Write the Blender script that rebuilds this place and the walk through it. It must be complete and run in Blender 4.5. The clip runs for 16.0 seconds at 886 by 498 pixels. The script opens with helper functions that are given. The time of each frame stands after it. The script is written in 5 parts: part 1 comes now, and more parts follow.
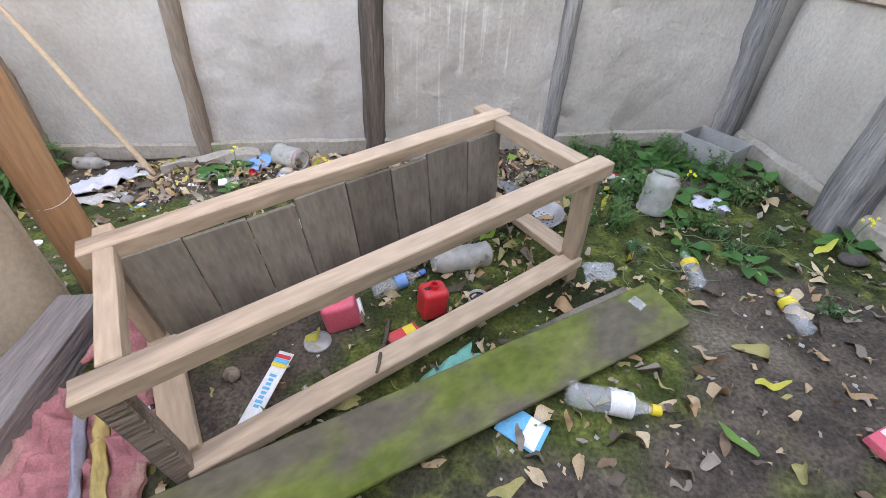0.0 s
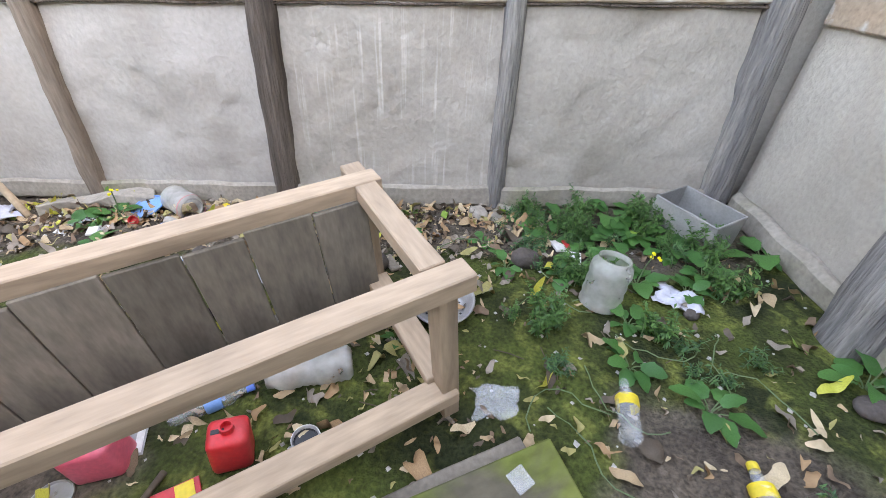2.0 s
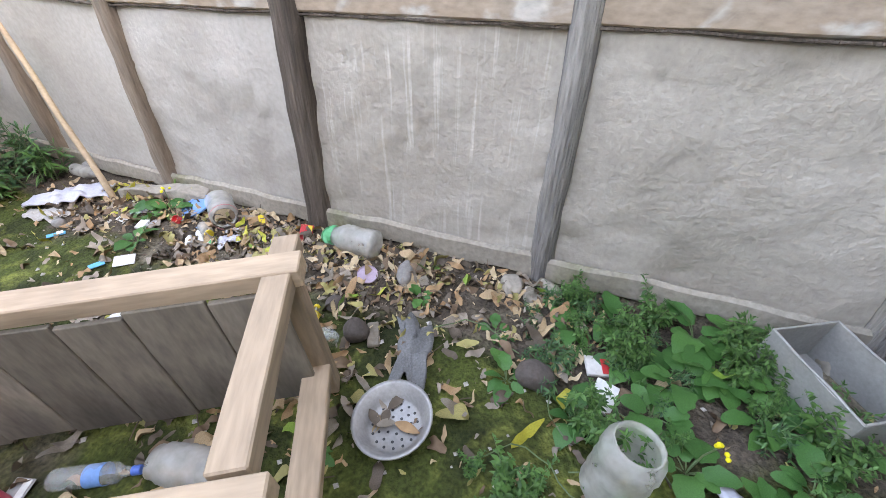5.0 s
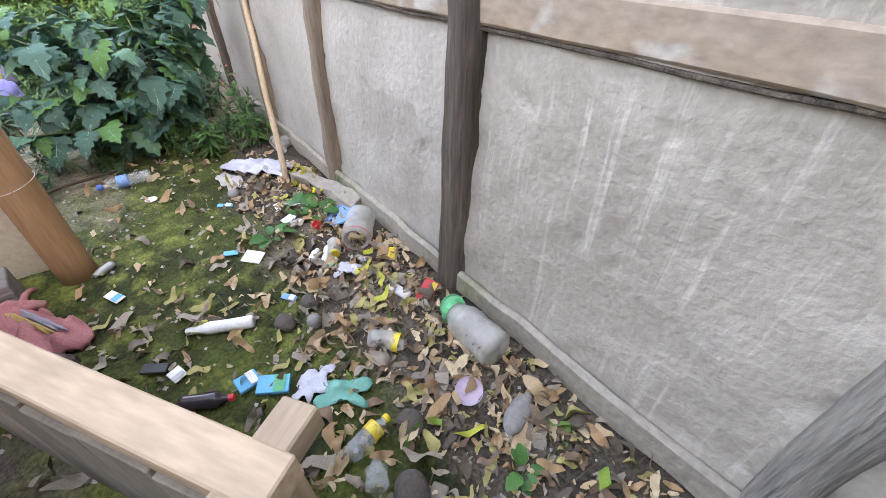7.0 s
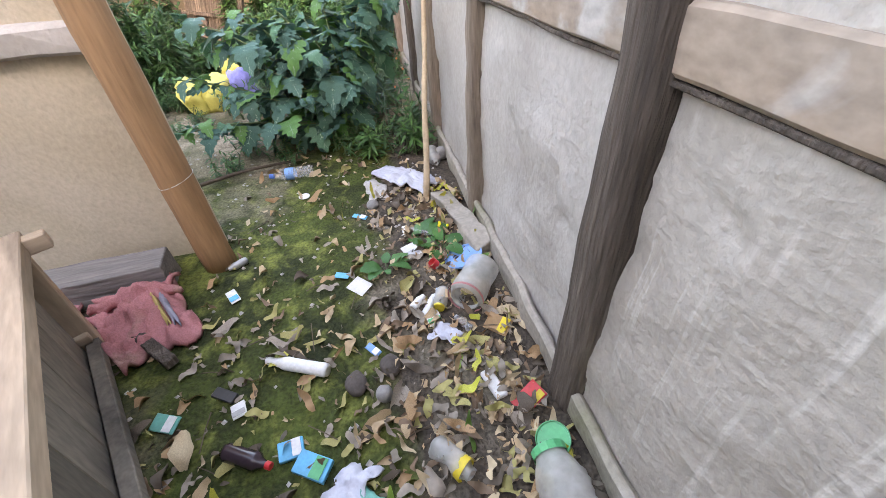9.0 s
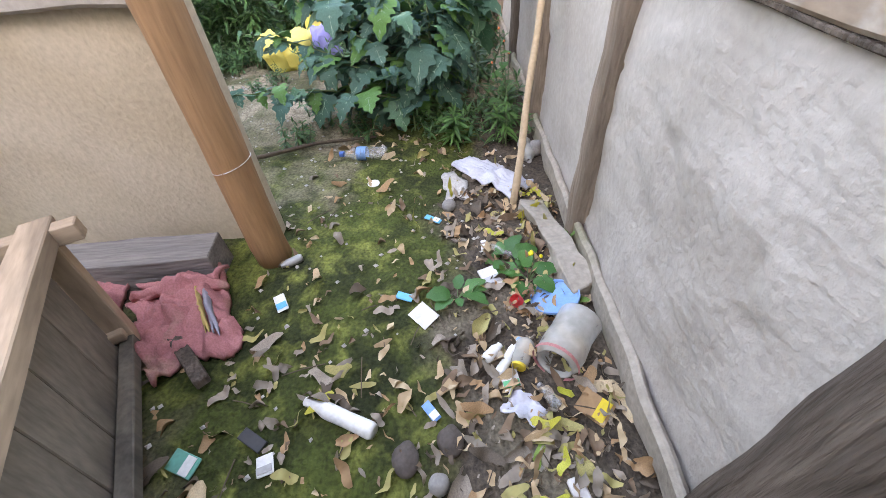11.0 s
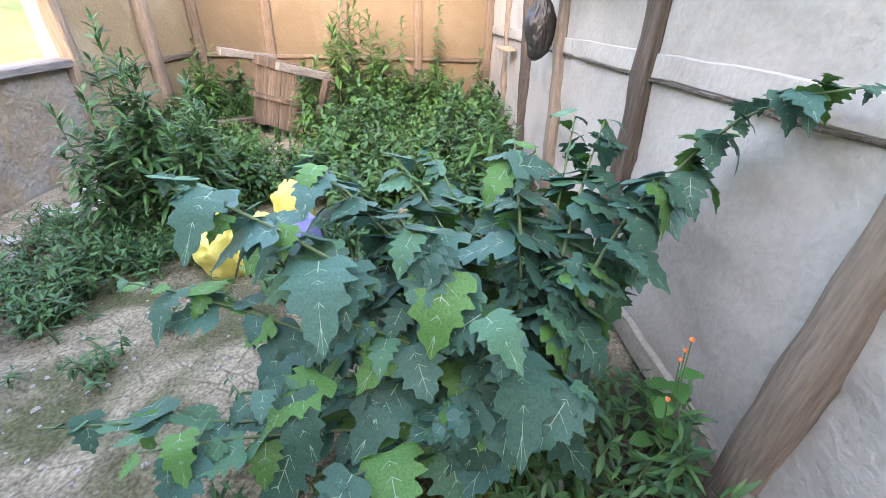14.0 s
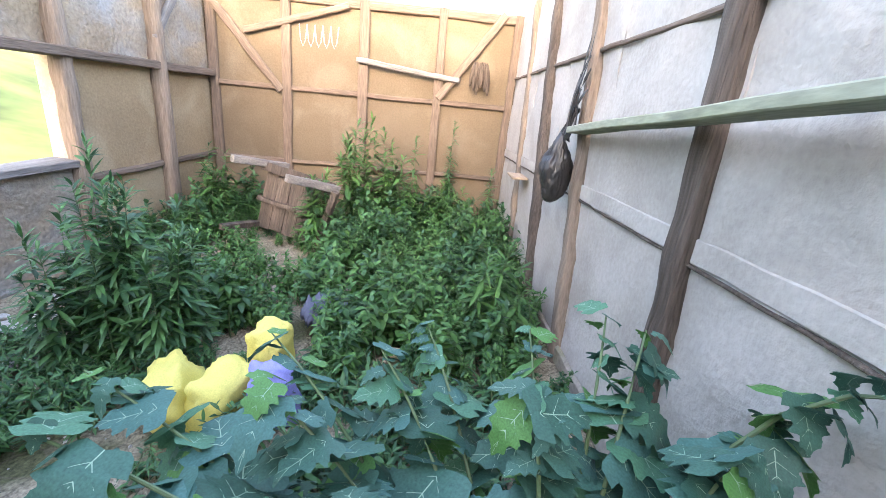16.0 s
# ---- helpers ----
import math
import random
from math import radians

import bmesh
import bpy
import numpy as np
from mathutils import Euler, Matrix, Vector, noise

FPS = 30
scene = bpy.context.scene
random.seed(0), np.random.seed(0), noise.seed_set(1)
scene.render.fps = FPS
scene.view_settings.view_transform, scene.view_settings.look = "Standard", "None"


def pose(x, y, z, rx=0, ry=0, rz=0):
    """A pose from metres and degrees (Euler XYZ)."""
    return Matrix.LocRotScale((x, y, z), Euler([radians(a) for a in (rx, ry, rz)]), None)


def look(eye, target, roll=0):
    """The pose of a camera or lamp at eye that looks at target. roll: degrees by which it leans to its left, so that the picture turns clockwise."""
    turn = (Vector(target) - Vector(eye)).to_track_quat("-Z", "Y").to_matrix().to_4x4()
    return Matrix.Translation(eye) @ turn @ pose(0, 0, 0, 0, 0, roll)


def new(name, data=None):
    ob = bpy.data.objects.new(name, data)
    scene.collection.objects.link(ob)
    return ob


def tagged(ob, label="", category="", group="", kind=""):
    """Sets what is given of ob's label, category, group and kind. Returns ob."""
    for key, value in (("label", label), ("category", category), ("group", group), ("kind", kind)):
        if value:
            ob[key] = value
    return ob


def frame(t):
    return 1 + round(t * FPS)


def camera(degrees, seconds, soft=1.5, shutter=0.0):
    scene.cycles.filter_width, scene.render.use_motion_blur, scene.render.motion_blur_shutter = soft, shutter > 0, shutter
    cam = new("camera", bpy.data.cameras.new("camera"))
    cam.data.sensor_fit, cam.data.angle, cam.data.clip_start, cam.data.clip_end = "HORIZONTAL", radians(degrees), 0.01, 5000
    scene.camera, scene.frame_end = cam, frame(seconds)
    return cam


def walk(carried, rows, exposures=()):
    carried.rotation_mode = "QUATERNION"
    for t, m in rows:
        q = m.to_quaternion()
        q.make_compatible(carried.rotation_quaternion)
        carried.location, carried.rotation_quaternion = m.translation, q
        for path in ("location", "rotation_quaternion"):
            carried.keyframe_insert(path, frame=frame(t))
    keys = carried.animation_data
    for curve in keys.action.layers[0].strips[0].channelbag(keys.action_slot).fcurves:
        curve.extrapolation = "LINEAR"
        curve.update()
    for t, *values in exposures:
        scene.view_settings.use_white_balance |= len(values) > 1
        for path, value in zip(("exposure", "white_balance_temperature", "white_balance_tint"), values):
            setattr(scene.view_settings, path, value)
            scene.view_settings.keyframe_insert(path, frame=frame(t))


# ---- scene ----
cam = camera(93.3, 16.0, soft=0.7)
PATH = [
    (0, (0.084, -0.167, 1.292), (0.187, 1.404, 0.059), 3.3),
    (0.5, (0.303, -0.001, 1.275), (0.45, 1.575, 0.053), 4.0),
    (1, (0.45, 0.155, 1.25), (0.632, 1.738, 0.042), 5.1),
    (1.5, (0.569, 0.351, 1.237), (0.66, 1.952, 0.042), 4.2),
    (2, (0.736, 0.458, 1.248), (0.715, 2.083, 0.083), 3.7),
    (2.5, (0.913, 0.544, 1.273), (0.827, 2.154, 0.089), 3.2),
    (3, (0.997, 0.634, 1.263), (0.912, 2.23, 0.06), 3.0),
    (5.3, (1.159, 1.236, 1.328), (0.449, 2.63, 0.081), 2.0),
    (5.5, (1.162, 1.292, 1.325), (0.384, 2.646, 0.075), 2.3),
    (6, (1.077, 1.507, 1.27), (0.158, 2.732, -0.016), 2.7),
    (6.5, (0.91, 1.741, 1.259), (-0.134, 2.834, -0.052), 2.7),
    (7, (0.817, 1.83, 1.276), (-0.403, 2.763, -0.005), 1.3),
    (7.5, (0.699, 1.98, 1.238), (-0.661, 2.682, -0.05), -0.7),
    (8, (0.579, 2.17, 1.25), (-0.873, 2.637, -0.044), -3.1),
    (8.5, (0.53, 2.205, 1.271), (-0.983, 2.512, 0.001), -4.5),
    (9, (0.432, 2.226, 1.249), (-1.082, 2.445, -0.04), -4.6),
    (9.2, (0.355, 2.243, 1.226), (-1.154, 2.416, -0.076), -4.3),
    (11.3, (-0.142, 2.154, 1.168), (-1.578, 2.068, -0.222), -4.4),
    (11.5, (-0.245, 2.133, 1.141), (-1.676, 2.095, -0.255), -3.4),
    (12, (-0.526, 2.044, 1.093), (-1.971, 2.063, -0.289), -3.2),
    (12.5, (-0.762, 1.977, 0.992), (-2.257, 2.087, -0.332), -1.5),
    (13, (-1.164, 1.941, 1.058), (-2.691, 2.116, -0.222), 0.3),
    (13.5, (-1.502, 1.85, 1.083), (-3.114, 2.027, -0.088), 0.9),
    (14, (-1.915, 1.716, 1.167), (-3.63, 1.823, 0.144), 1.7),
    (14.5, (-2.161, 1.697, 1.187), (-3.93, 1.711, 0.254), 3.6),
    (15, (-2.227, 1.728, 1.181), (-3.992, 1.764, 0.24), 5.2),
    (15.5, (-2.268, 1.746, 1.246), (-4.095, 1.826, 0.437), 5.8),
    (16, (-2.345, 1.728, 1.369), (-4.237, 1.806, 0.725), 5.6),
]
walk(cam, [(t, look(eye, target, roll)) for t, eye, target, roll in PATH], exposures=[(0, 4.55, 8600, 24), (2.5, 4.72, 8700, 23), (6, 4.68, 8700, 23), (8.5, 4.5, 8600, 24), (9.2, 4.5, 8600, 24), (12.5, 4.6, 8300, 23), (13.5, 4.5, 7900, 22), (14.5, 4.6, 7100, 20), (15.5, 4.38, 6850, 19), (16, 4.15, 6750, 18)])

# ---- light ----
SUN_EL, SUN_AZ = radians(14), radians(97)     # azimuth: from +y towards +x
world = bpy.data.worlds.new("sky")
scene.world = world
world.use_nodes = True
sky = world.node_tree.nodes.new("ShaderNodeTexSky")
sky.sky_type, sky.sun_disc, sky.sun_elevation, sky.sun_rotation = "NISHITA", False, SUN_EL, SUN_AZ
sky.air_density, sky.dust_density = 1.0, 3.0
world.node_tree.links.new(sky.outputs[0], world.node_tree.nodes["Background"].inputs[0])
world.node_tree.nodes["Background"].inputs[1].default_value = 0.15
sun_data = bpy.data.lights.new("sun", "SUN")
sun_data.energy, sun_data.angle, sun_data.color = 0.2, radians(0.6), (1.0, 0.82, 0.6)
sun = new("sun", sun_data)
sun_dir = Vector((math.sin(SUN_AZ) * math.cos(SUN_EL), math.cos(SUN_AZ) * math.cos(SUN_EL), math.sin(SUN_EL)))
sun.matrix_world = look(sun_dir * 30, (0, 0, 0))


# ---- materials ----
def surface(name, base, other, scale=4.0, fine=60.0, rough=0.85, bump=0.3, depth=0.01, stretch=(1, 1, 1), metal=0.0,
            third=None, third_scale=1.5, third_at=0.55, third_soft=0.1, vary=0.0, grain=0.25, spec=0.3, streak=None):
    """Two-scale noise colour with fine grain and relief; third lays patches (stain, moss) over it; streak lays runs of lime."""
    m = bpy.data.materials.new(name)
    m.use_nodes = True
    nt = m.node_tree
    n, l = nt.nodes, nt.links
    bsdf = n["Principled BSDF"]
    tc = n.new("ShaderNodeTexCoord")
    mp = n.new("ShaderNodeMapping")
    mp.inputs["Scale"].default_value = stretch
    l.new(tc.outputs["Object"], mp.inputs[0])

    def noise_at(sc, det=4.0, src=mp, dist=0.0):
        t = n.new("ShaderNodeTexNoise")
        t.inputs["Scale"].default_value, t.inputs["Detail"].default_value, t.inputs["Distortion"].default_value = sc, det, dist
        l.new(src.outputs[0], t.inputs["Vector"])
        return t.outputs["Fac"]

    def ramp(fac, lo, hi):
        r = n.new("ShaderNodeMapRange")
        r.inputs["From Min"].default_value, r.inputs["From Max"].default_value = lo, hi
        l.new(fac, r.inputs["Value"])
        return r.outputs["Result"]

    def mix(fac, a, b, kind="MIX"):
        x = n.new("ShaderNodeMix")
        x.data_type, x.blend_type = "RGBA", kind
        for sock, v in ((x.inputs["Factor"], fac), (x.inputs["A"], a), (x.inputs["B"], b)):
            if isinstance(v, (int, float)):
                sock.default_value = v
            elif isinstance(v, tuple):
                sock.default_value = (*v, 1)
            else:
                l.new(v, sock)
        return x.outputs["Result"]

    col = mix(ramp(noise_at(scale, 5, dist=0.4), 0.3, 0.7), base, other)
    if third:
        col = mix(ramp(noise_at(third_scale, 6, dist=0.6), third_at - third_soft, third_at + third_soft), col, third)
    if streak:
        sm = n.new("ShaderNodeMapping")
        sm.inputs["Scale"].default_value = (34, 1, 1.1)
        l.new(tc.outputs["Object"], sm.inputs[0])
        patch = n.new("ShaderNodeMath")
        patch.operation = "MULTIPLY"
        l.new(ramp(noise_at(1.3, 4, sm), 0.56, 0.72), patch.inputs[0])
        l.new(ramp(noise_at(5.0, 4), 0.36, 0.62), patch.inputs[1])
        col = mix(patch.outputs[0], col, streak)
    f = noise_at(fine, 3)
    gr = n.new("ShaderNodeMapRange")
    gr.inputs["To Min"].default_value, gr.inputs["To Max"].default_value = 1 - grain * 1.6, 1 + grain * 1.2
    l.new(f, gr.inputs["Value"])
    comb = n.new("ShaderNodeCombineColor")
    for k in range(3):
        l.new(gr.outputs["Result"], comb.inputs[k])
    col = mix(1.0, col, comb.outputs[0], "MULTIPLY")
    if vary:
        info = n.new("ShaderNodeObjectInfo")
        hs = n.new("ShaderNodeHueSaturation")
        vr = n.new("ShaderNodeMapRange")
        vr.inputs["To Min"].default_value, vr.inputs["To Max"].default_value = 1 - vary, 1 + vary
        l.new(info.outputs["Random"], vr.inputs["Value"])
        l.new(vr.outputs["Result"], hs.inputs["Value"])
        l.new(col, hs.inputs["Color"])
        col = hs.outputs["Color"]
    l.new(col, bsdf.inputs["Base Color"])
    bsdf.inputs["Roughness"].default_value, bsdf.inputs["Metallic"].default_value = rough, metal
    bsdf.inputs["Specular IOR Level"].default_value = spec
    if bump:
        b = n.new("ShaderNodeBump")
        b.inputs["Strength"].default_value, b.inputs["Distance"].default_value = bump, depth
        h = mix(0.4, noise_at(scale * 4, 5), f)
        l.new(h, b.inputs["Height"])
        l.new(b.outputs[0], bsdf.inputs["Normal"])
    return m


def island_leaf(name, cols, rough=0.55, translucent=0.0):
    """Leaf colours drawn per leaf from a ramp."""
    m = bpy.data.materials.new(name)
    m.use_nodes = True
    n, l = m.node_tree.nodes, m.node_tree.links
    g = n.new("ShaderNodeNewGeometry")
    info = n.new("ShaderNodeObjectInfo")
    add = n.new("ShaderNodeMath")
    add.operation = "ADD"
    fr = n.new("ShaderNodeMath")
    fr.operation = "FRACT"
    l.new(g.outputs["Random Per Island"], add.inputs[0])
    l.new(info.outputs["Random"], add.inputs[1])
    l.new(add.outputs[0], fr.inputs[0])
    r = n.new("ShaderNodeValToRGB")
    r.color_ramp.interpolation = "CONSTANT" if len(cols) > 3 else "LINEAR"
    while len(r.color_ramp.elements) < len(cols):
        r.color_ramp.elements.new(0.5)
    for k, c in enumerate(cols):
        r.color_ramp.elements[k].position = k / len(cols)
        r.color_ramp.elements[k].color = (*c, 1)
    l.new(fr.outputs[0], r.inputs[0])
    t = n.new("ShaderNodeTexNoise")
    t.inputs["Scale"].default_value, t.inputs["Detail"].default_value = 30, 5
    tc = n.new("ShaderNodeTexCoord")
    l.new(tc.outputs["Object"], t.inputs["Vector"])
    mr = n.new("ShaderNodeMapRange")
    mr.inputs["To Min"].default_value, mr.inputs["To Max"].default_value = 0.5, 1.5
    l.new(t.outputs["Fac"], mr.inputs["Value"])
    hs = n.new("ShaderNodeHueSaturation")
    l.new(mr.outputs["Result"], hs.inputs["Value"])
    l.new(r.outputs[0], hs.inputs["Color"])
    b = n["Principled BSDF"]
    l.new(hs.outputs[0], b.inputs["Base Color"])
    b.inputs["Roughness"].default_value = rough
    b.inputs["Specular IOR Level"].default_value = 0.35
    bp = n.new("ShaderNodeBump")
    bp.inputs["Strength"].default_value, bp.inputs["Distance"].default_value = 0.3, 0.004
    l.new(t.outputs["Fac"], bp.inputs["Height"])
    l.new(bp.outputs[0], b.inputs["Normal"])
    if translucent:
        tr = n.new("ShaderNodeBsdfTranslucent")
        l.new(hs.outputs[0], tr.inputs["Color"])
        mx = n.new("ShaderNodeMixShader")
        mx.inputs[0].default_value = translucent
        out = n["Material Output"]
        l.new(b.outputs[0], mx.inputs[1])
        l.new(tr.outputs[0], mx.inputs[2])
        l.new(mx.outputs[0], out.inputs["Surface"])
    return m


def clear_plastic(name, col=(0.8, 0.82, 0.82), rough=0.25, alpha=0.45):
    """Scuffed, dusty clear plastic: mostly see-through with a whitish film."""
    m = bpy.data.materials.new(name)
    m.use_nodes = True
    n, l = m.node_tree.nodes, m.node_tree.links
    b = n["Principled BSDF"]
    b.inputs["Base Color"].default_value = (*col, 1)
    b.inputs["Roughness"].default_value = rough
    t = n.new("ShaderNodeTexNoise")
    t.inputs["Scale"].default_value, t.inputs["Detail"].default_value = 22, 6
    tc = n.new("ShaderNodeTexCoord")
    l.new(tc.outputs["Object"], t.inputs["Vector"])
    mr = n.new("ShaderNodeMapRange")
    mr.inputs["From Min"].default_value, mr.inputs["From Max"].default_value = 0.3, 0.75
    mr.inputs["To Min"].default_value, mr.inputs["To Max"].default_value = alpha * 0.8, min(1, alpha * 1.25)
    l.new(t.outputs["Fac"], mr.inputs["Value"])
    l.new(mr.outputs["Result"], b.inputs["Alpha"])
    return m


# a little darker than the limed plaster: the corner bay's shade, put into the colour
MUD = surface("mud_plaster", (0.40, 0.357, 0.31), (0.32, 0.283, 0.243), 2.2, 45, 0.92, 0.55, 0.03, third=(0.44, 0.40, 0.35), third_scale=1.3, third_at=0.58, grain=0.14, spec=0.15)
MUD_STREAK = surface("mud_plaster_limed", (0.42, 0.375, 0.326), (0.34, 0.30, 0.26), 2.2, 45, 0.92, 0.55, 0.03, third=(0.46, 0.42, 0.37), third_scale=1.3, third_at=0.58, grain=0.14, streak=(0.56, 0.52, 0.47), spec=0.15)
MUD_PALE = surface("pale_clay_plaster", (0.475, 0.44, 0.40), (0.405, 0.37, 0.332), 1.6, 40, 0.92, 0.6, 0.03, third=(0.37, 0.335, 0.30), third_scale=2.2, grain=0.12, spec=0.15)
MUD_TAN = surface("tan_clay", (0.49, 0.415, 0.315), (0.42, 0.35, 0.26), 1.8, 50, 0.95, 0.6, 0.025, third=(0.52, 0.45, 0.36), third_scale=1.1, third_at=0.6, grain=0.15, spec=0.1)
# tan clay darkened in its colour to offset too strong skylight on the far wall
MUD_FAR = surface("darkened_tan_clay", (0.155, 0.121, 0.086), (0.122, 0.096, 0.068), 1.4, 50, 0.95, 0.35, 0.02, third=(0.175, 0.142, 0.106), third_scale=1.8, third_at=0.6, grain=0.15, spec=0.1)
MUD_SIDE = surface("brown_side_clay", (0.34, 0.25, 0.155), (0.27, 0.20, 0.125), 1.6, 50, 0.95, 0.7, 0.03, third=(0.38, 0.30, 0.20), third_scale=1.4, third_at=0.6, grain=0.18, spec=0.1)
MUD_BROKEN = surface("broken_mud", (0.36, 0.275, 0.19), (0.25, 0.20, 0.15), 3.5, 30, 0.95, 0.9, 0.05, third=(0.30, 0.29, 0.28), third_scale=1.4, grain=0.25, spec=0.1)
GRASS_FAR = surface("far_grass", (0.17, 0.20, 0.05), (0.27, 0.25, 0.10), 0.12, 1.2, 0.95, 0.0, third=(0.06, 0.10, 0.03), third_scale=0.25, third_at=0.55, grain=0.35)
TIMBER_DARK = surface("smoke_dark_timber", (0.062, 0.048, 0.040), (0.155, 0.122, 0.10), 16, 90, 0.85, 1.0, 0.03, stretch=(1, 1, 0.08), grain=0.45, spec=0.2)
TIMBER_GREY = surface("weathered_grey_timber", (0.31, 0.285, 0.26), (0.13, 0.125, 0.128), 11, 90, 0.85, 1.0, 0.03, stretch=(1, 1, 0.1), grain=0.4, spec=0.2)
TIMBER_BROWN = surface("old_brown_timber", (0.29, 0.225, 0.175), (0.17, 0.132, 0.105), 9, 80, 0.85, 0.9, 0.025, stretch=(1, 1, 0.1), grain=0.35, spec=0.2)
TIMBER_ORANGE = surface("peeled_orange_log", (0.38, 0.21, 0.105), (0.23, 0.12, 0.06), 8, 70, 0.75, 0.7, 0.015, stretch=(1, 1, 0.1), third=(0.40, 0.27, 0.16), third_scale=2, grain=0.25)
TIMBER_BROWN_BEAM = surface("old_brown_beam", (0.20, 0.15, 0.118), (0.12, 0.092, 0.075), 9, 80, 0.85, 0.9, 0.02, stretch=(0.1, 1, 1), grain=0.35, spec=0.2)
TIMBER_GREY_BEAM = surface("weathered_grey_beam", (0.27, 0.245, 0.225), (0.14, 0.13, 0.128), 9, 80, 0.85, 0.9, 0.02, stretch=(0.1, 1, 1), grain=0.35, spec=0.2)
BOARD_PALE = surface("pale_sawn_timber", (0.45, 0.33, 0.23), (0.32, 0.235, 0.168), 4, 60, 0.8, 0.5, 0.006, stretch=(0.15, 1, 1), third=(0.21, 0.155, 0.11), third_scale=7, third_at=0.60, grain=0.25, vary=0.08)
BOARD_GREY = surface("dirty_grey_planks", (0.235, 0.20, 0.16), (0.145, 0.122, 0.098), 5, 60, 0.85, 0.5, 0.006, stretch=(1, 1, 0.25), third=(0.075, 0.065, 0.055), third_scale=3, third_at=0.57, grain=0.3, vary=0.25)
BOARD_MOSS = surface("mossy_board", (0.085, 0.115, 0.022), (0.165, 0.18, 0.055), 6, 30, 0.95, 0.7, 0.01, stretch=(0.6, 1, 1), third=(0.12, 0.105, 0.075), third_scale=4, third_at=0.51, third_soft=0.08, grain=0.3, spec=0.1)
RAIL_WORN = surface("worn_painted_rail", (0.36, 0.31, 0.265), (0.40, 0.27, 0.18), 1.5, 45, 0.9, 0.6, 0.01, stretch=(0.5, 1, 1), third=(0.50, 0.46, 0.42), third_scale=7, third_at=0.6, third_soft=0.05, grain=0.3, vary=0.1)
BASE_CLAY = surface("clay_skirting", (0.37, 0.325, 0.275), (0.28, 0.245, 0.205), 3, 40, 0.95, 0.7, 0.02, third=(0.21, 0.20, 0.12), third_scale=2, third_at=0.6, grain=0.25, spec=0.1)


def earth_material():
    """Dark mossy soil with bare brown patches, passing into pale cracked clay."""
    m = bpy.data.materials.new("mossy_earth")
    m.use_nodes = True
    n, l = m.node_tree.nodes, m.node_tree.links
    tc = n.new("ShaderNodeTexCoord")

    def tex(sc, det=6.0, dist=0.5):
        t = n.new("ShaderNodeTexNoise")
        t.inputs["Scale"].default_value, t.inputs["Detail"].default_value, t.inputs["Distortion"].default_value = sc, det, dist
        l.new(tc.outputs["Object"], t.inputs["Vector"])
        return t.outputs["Fac"]

    def rng_map(f, lo, hi, a=0.0, b=1.0):
        r = n.new("ShaderNodeMapRange")
        for k, v in (("From Min", lo), ("From Max", hi), ("To Min", a), ("To Max", b)):
            r.inputs[k].default_value = v
        l.new(f, r.inputs["Value"])
        return r.outputs["Result"]

    def mix(f, a, b, kind="MIX"):
        x = n.new("ShaderNodeMix")
        x.data_type, x.blend_type = "RGBA", kind
        for s, v in ((x.inputs["Factor"], f), (x.inputs["A"], a), (x.inputs["B"], b)):
            if isinstance(v, float):
                s.default_value = v
            elif isinstance(v, tuple):
                s.default_value = (*v, 1)
            else:
                l.new(v, s)
        return x.outputs["Result"]

    def attr(nm):
        x = n.new("ShaderNodeAttribute")
        x.attribute_name = nm
        return x.outputs["Fac"]

    def add(a, b, k=1.0):
        x = n.new("ShaderNodeMath")
        x.operation = "MULTIPLY_ADD"
        l.new(b, x.inputs[0])
        x.inputs[1].default_value = k
        l.new(a, x.inputs[2])
        return x.outputs[0]
    moss = mix(rng_map(tex(3.0), 0.35, 0.65), (0.022, 0.027, 0.010), (0.062, 0.080, 0.018))
    moss = mix(rng_map(tex(9.0), 0.5, 0.72), moss, (0.15, 0.165, 0.04))
    soil = mix(rng_map(tex(6.0), 0.35, 0.65), (0.105, 0.082, 0.062), (0.055, 0.043, 0.034))
    soil = mix(rng_map(tex(1.7), 0.52, 0.7), soil, (0.19, 0.16, 0.115))
    col = mix(rng_map(add(attr("bare"), tex(4.0), 0.9), 0.75, 1.05), moss, soil)
    clay = mix(rng_map(tex(5.0), 0.35, 0.65), (0.36, 0.30, 0.22), (0.22, 0.18, 0.125))
    clay = mix(rng_map(tex(2.0), 0.52, 0.66), clay, (0.10, 0.10, 0.05))
    vor = n.new("ShaderNodeTexVoronoi")
    vor.feature = "DISTANCE_TO_EDGE"
    vor.inputs["Scale"].default_value = 7.0
    l.new(tc.outputs["Object"], vor.inputs["Vector"])
    clay = mix(rng_map(vor.outputs["Distance"], 0.0, 0.05, 0.7, 0.0), clay, (0.13, 0.105, 0.075))
    col = mix(rng_map(add(attr("pale"), tex(5.0), 0.8), 0.75, 1.1), col, clay)
    fine_f = tex(70.0, 4.0, 0.0)
    gr = rng_map(fine_f, 0.25, 0.75, 0.45, 1.5)
    cc = n.new("ShaderNodeCombineColor")
    for k in range(3):
        l.new(gr, cc.inputs[k])
    col = mix(1.0, col, cc.outputs[0], "MULTIPLY")
    b = n["Principled BSDF"]
    l.new(col, b.inputs["Base Color"])
    b.inputs["Roughness"].default_value = 0.9
    b.inputs["Specular IOR Level"].default_value = 0.2
    bp = n.new("ShaderNodeBump")
    bp.inputs["Strength"].default_value, bp.inputs["Distance"].default_value = 0.9, 0.025
    l.new(add(tex(14.0), fine_f, 0.5), bp.inputs["Height"])
    l.new(bp.outputs[0], b.inputs["Normal"])
    return m


EARTH = earth_material()


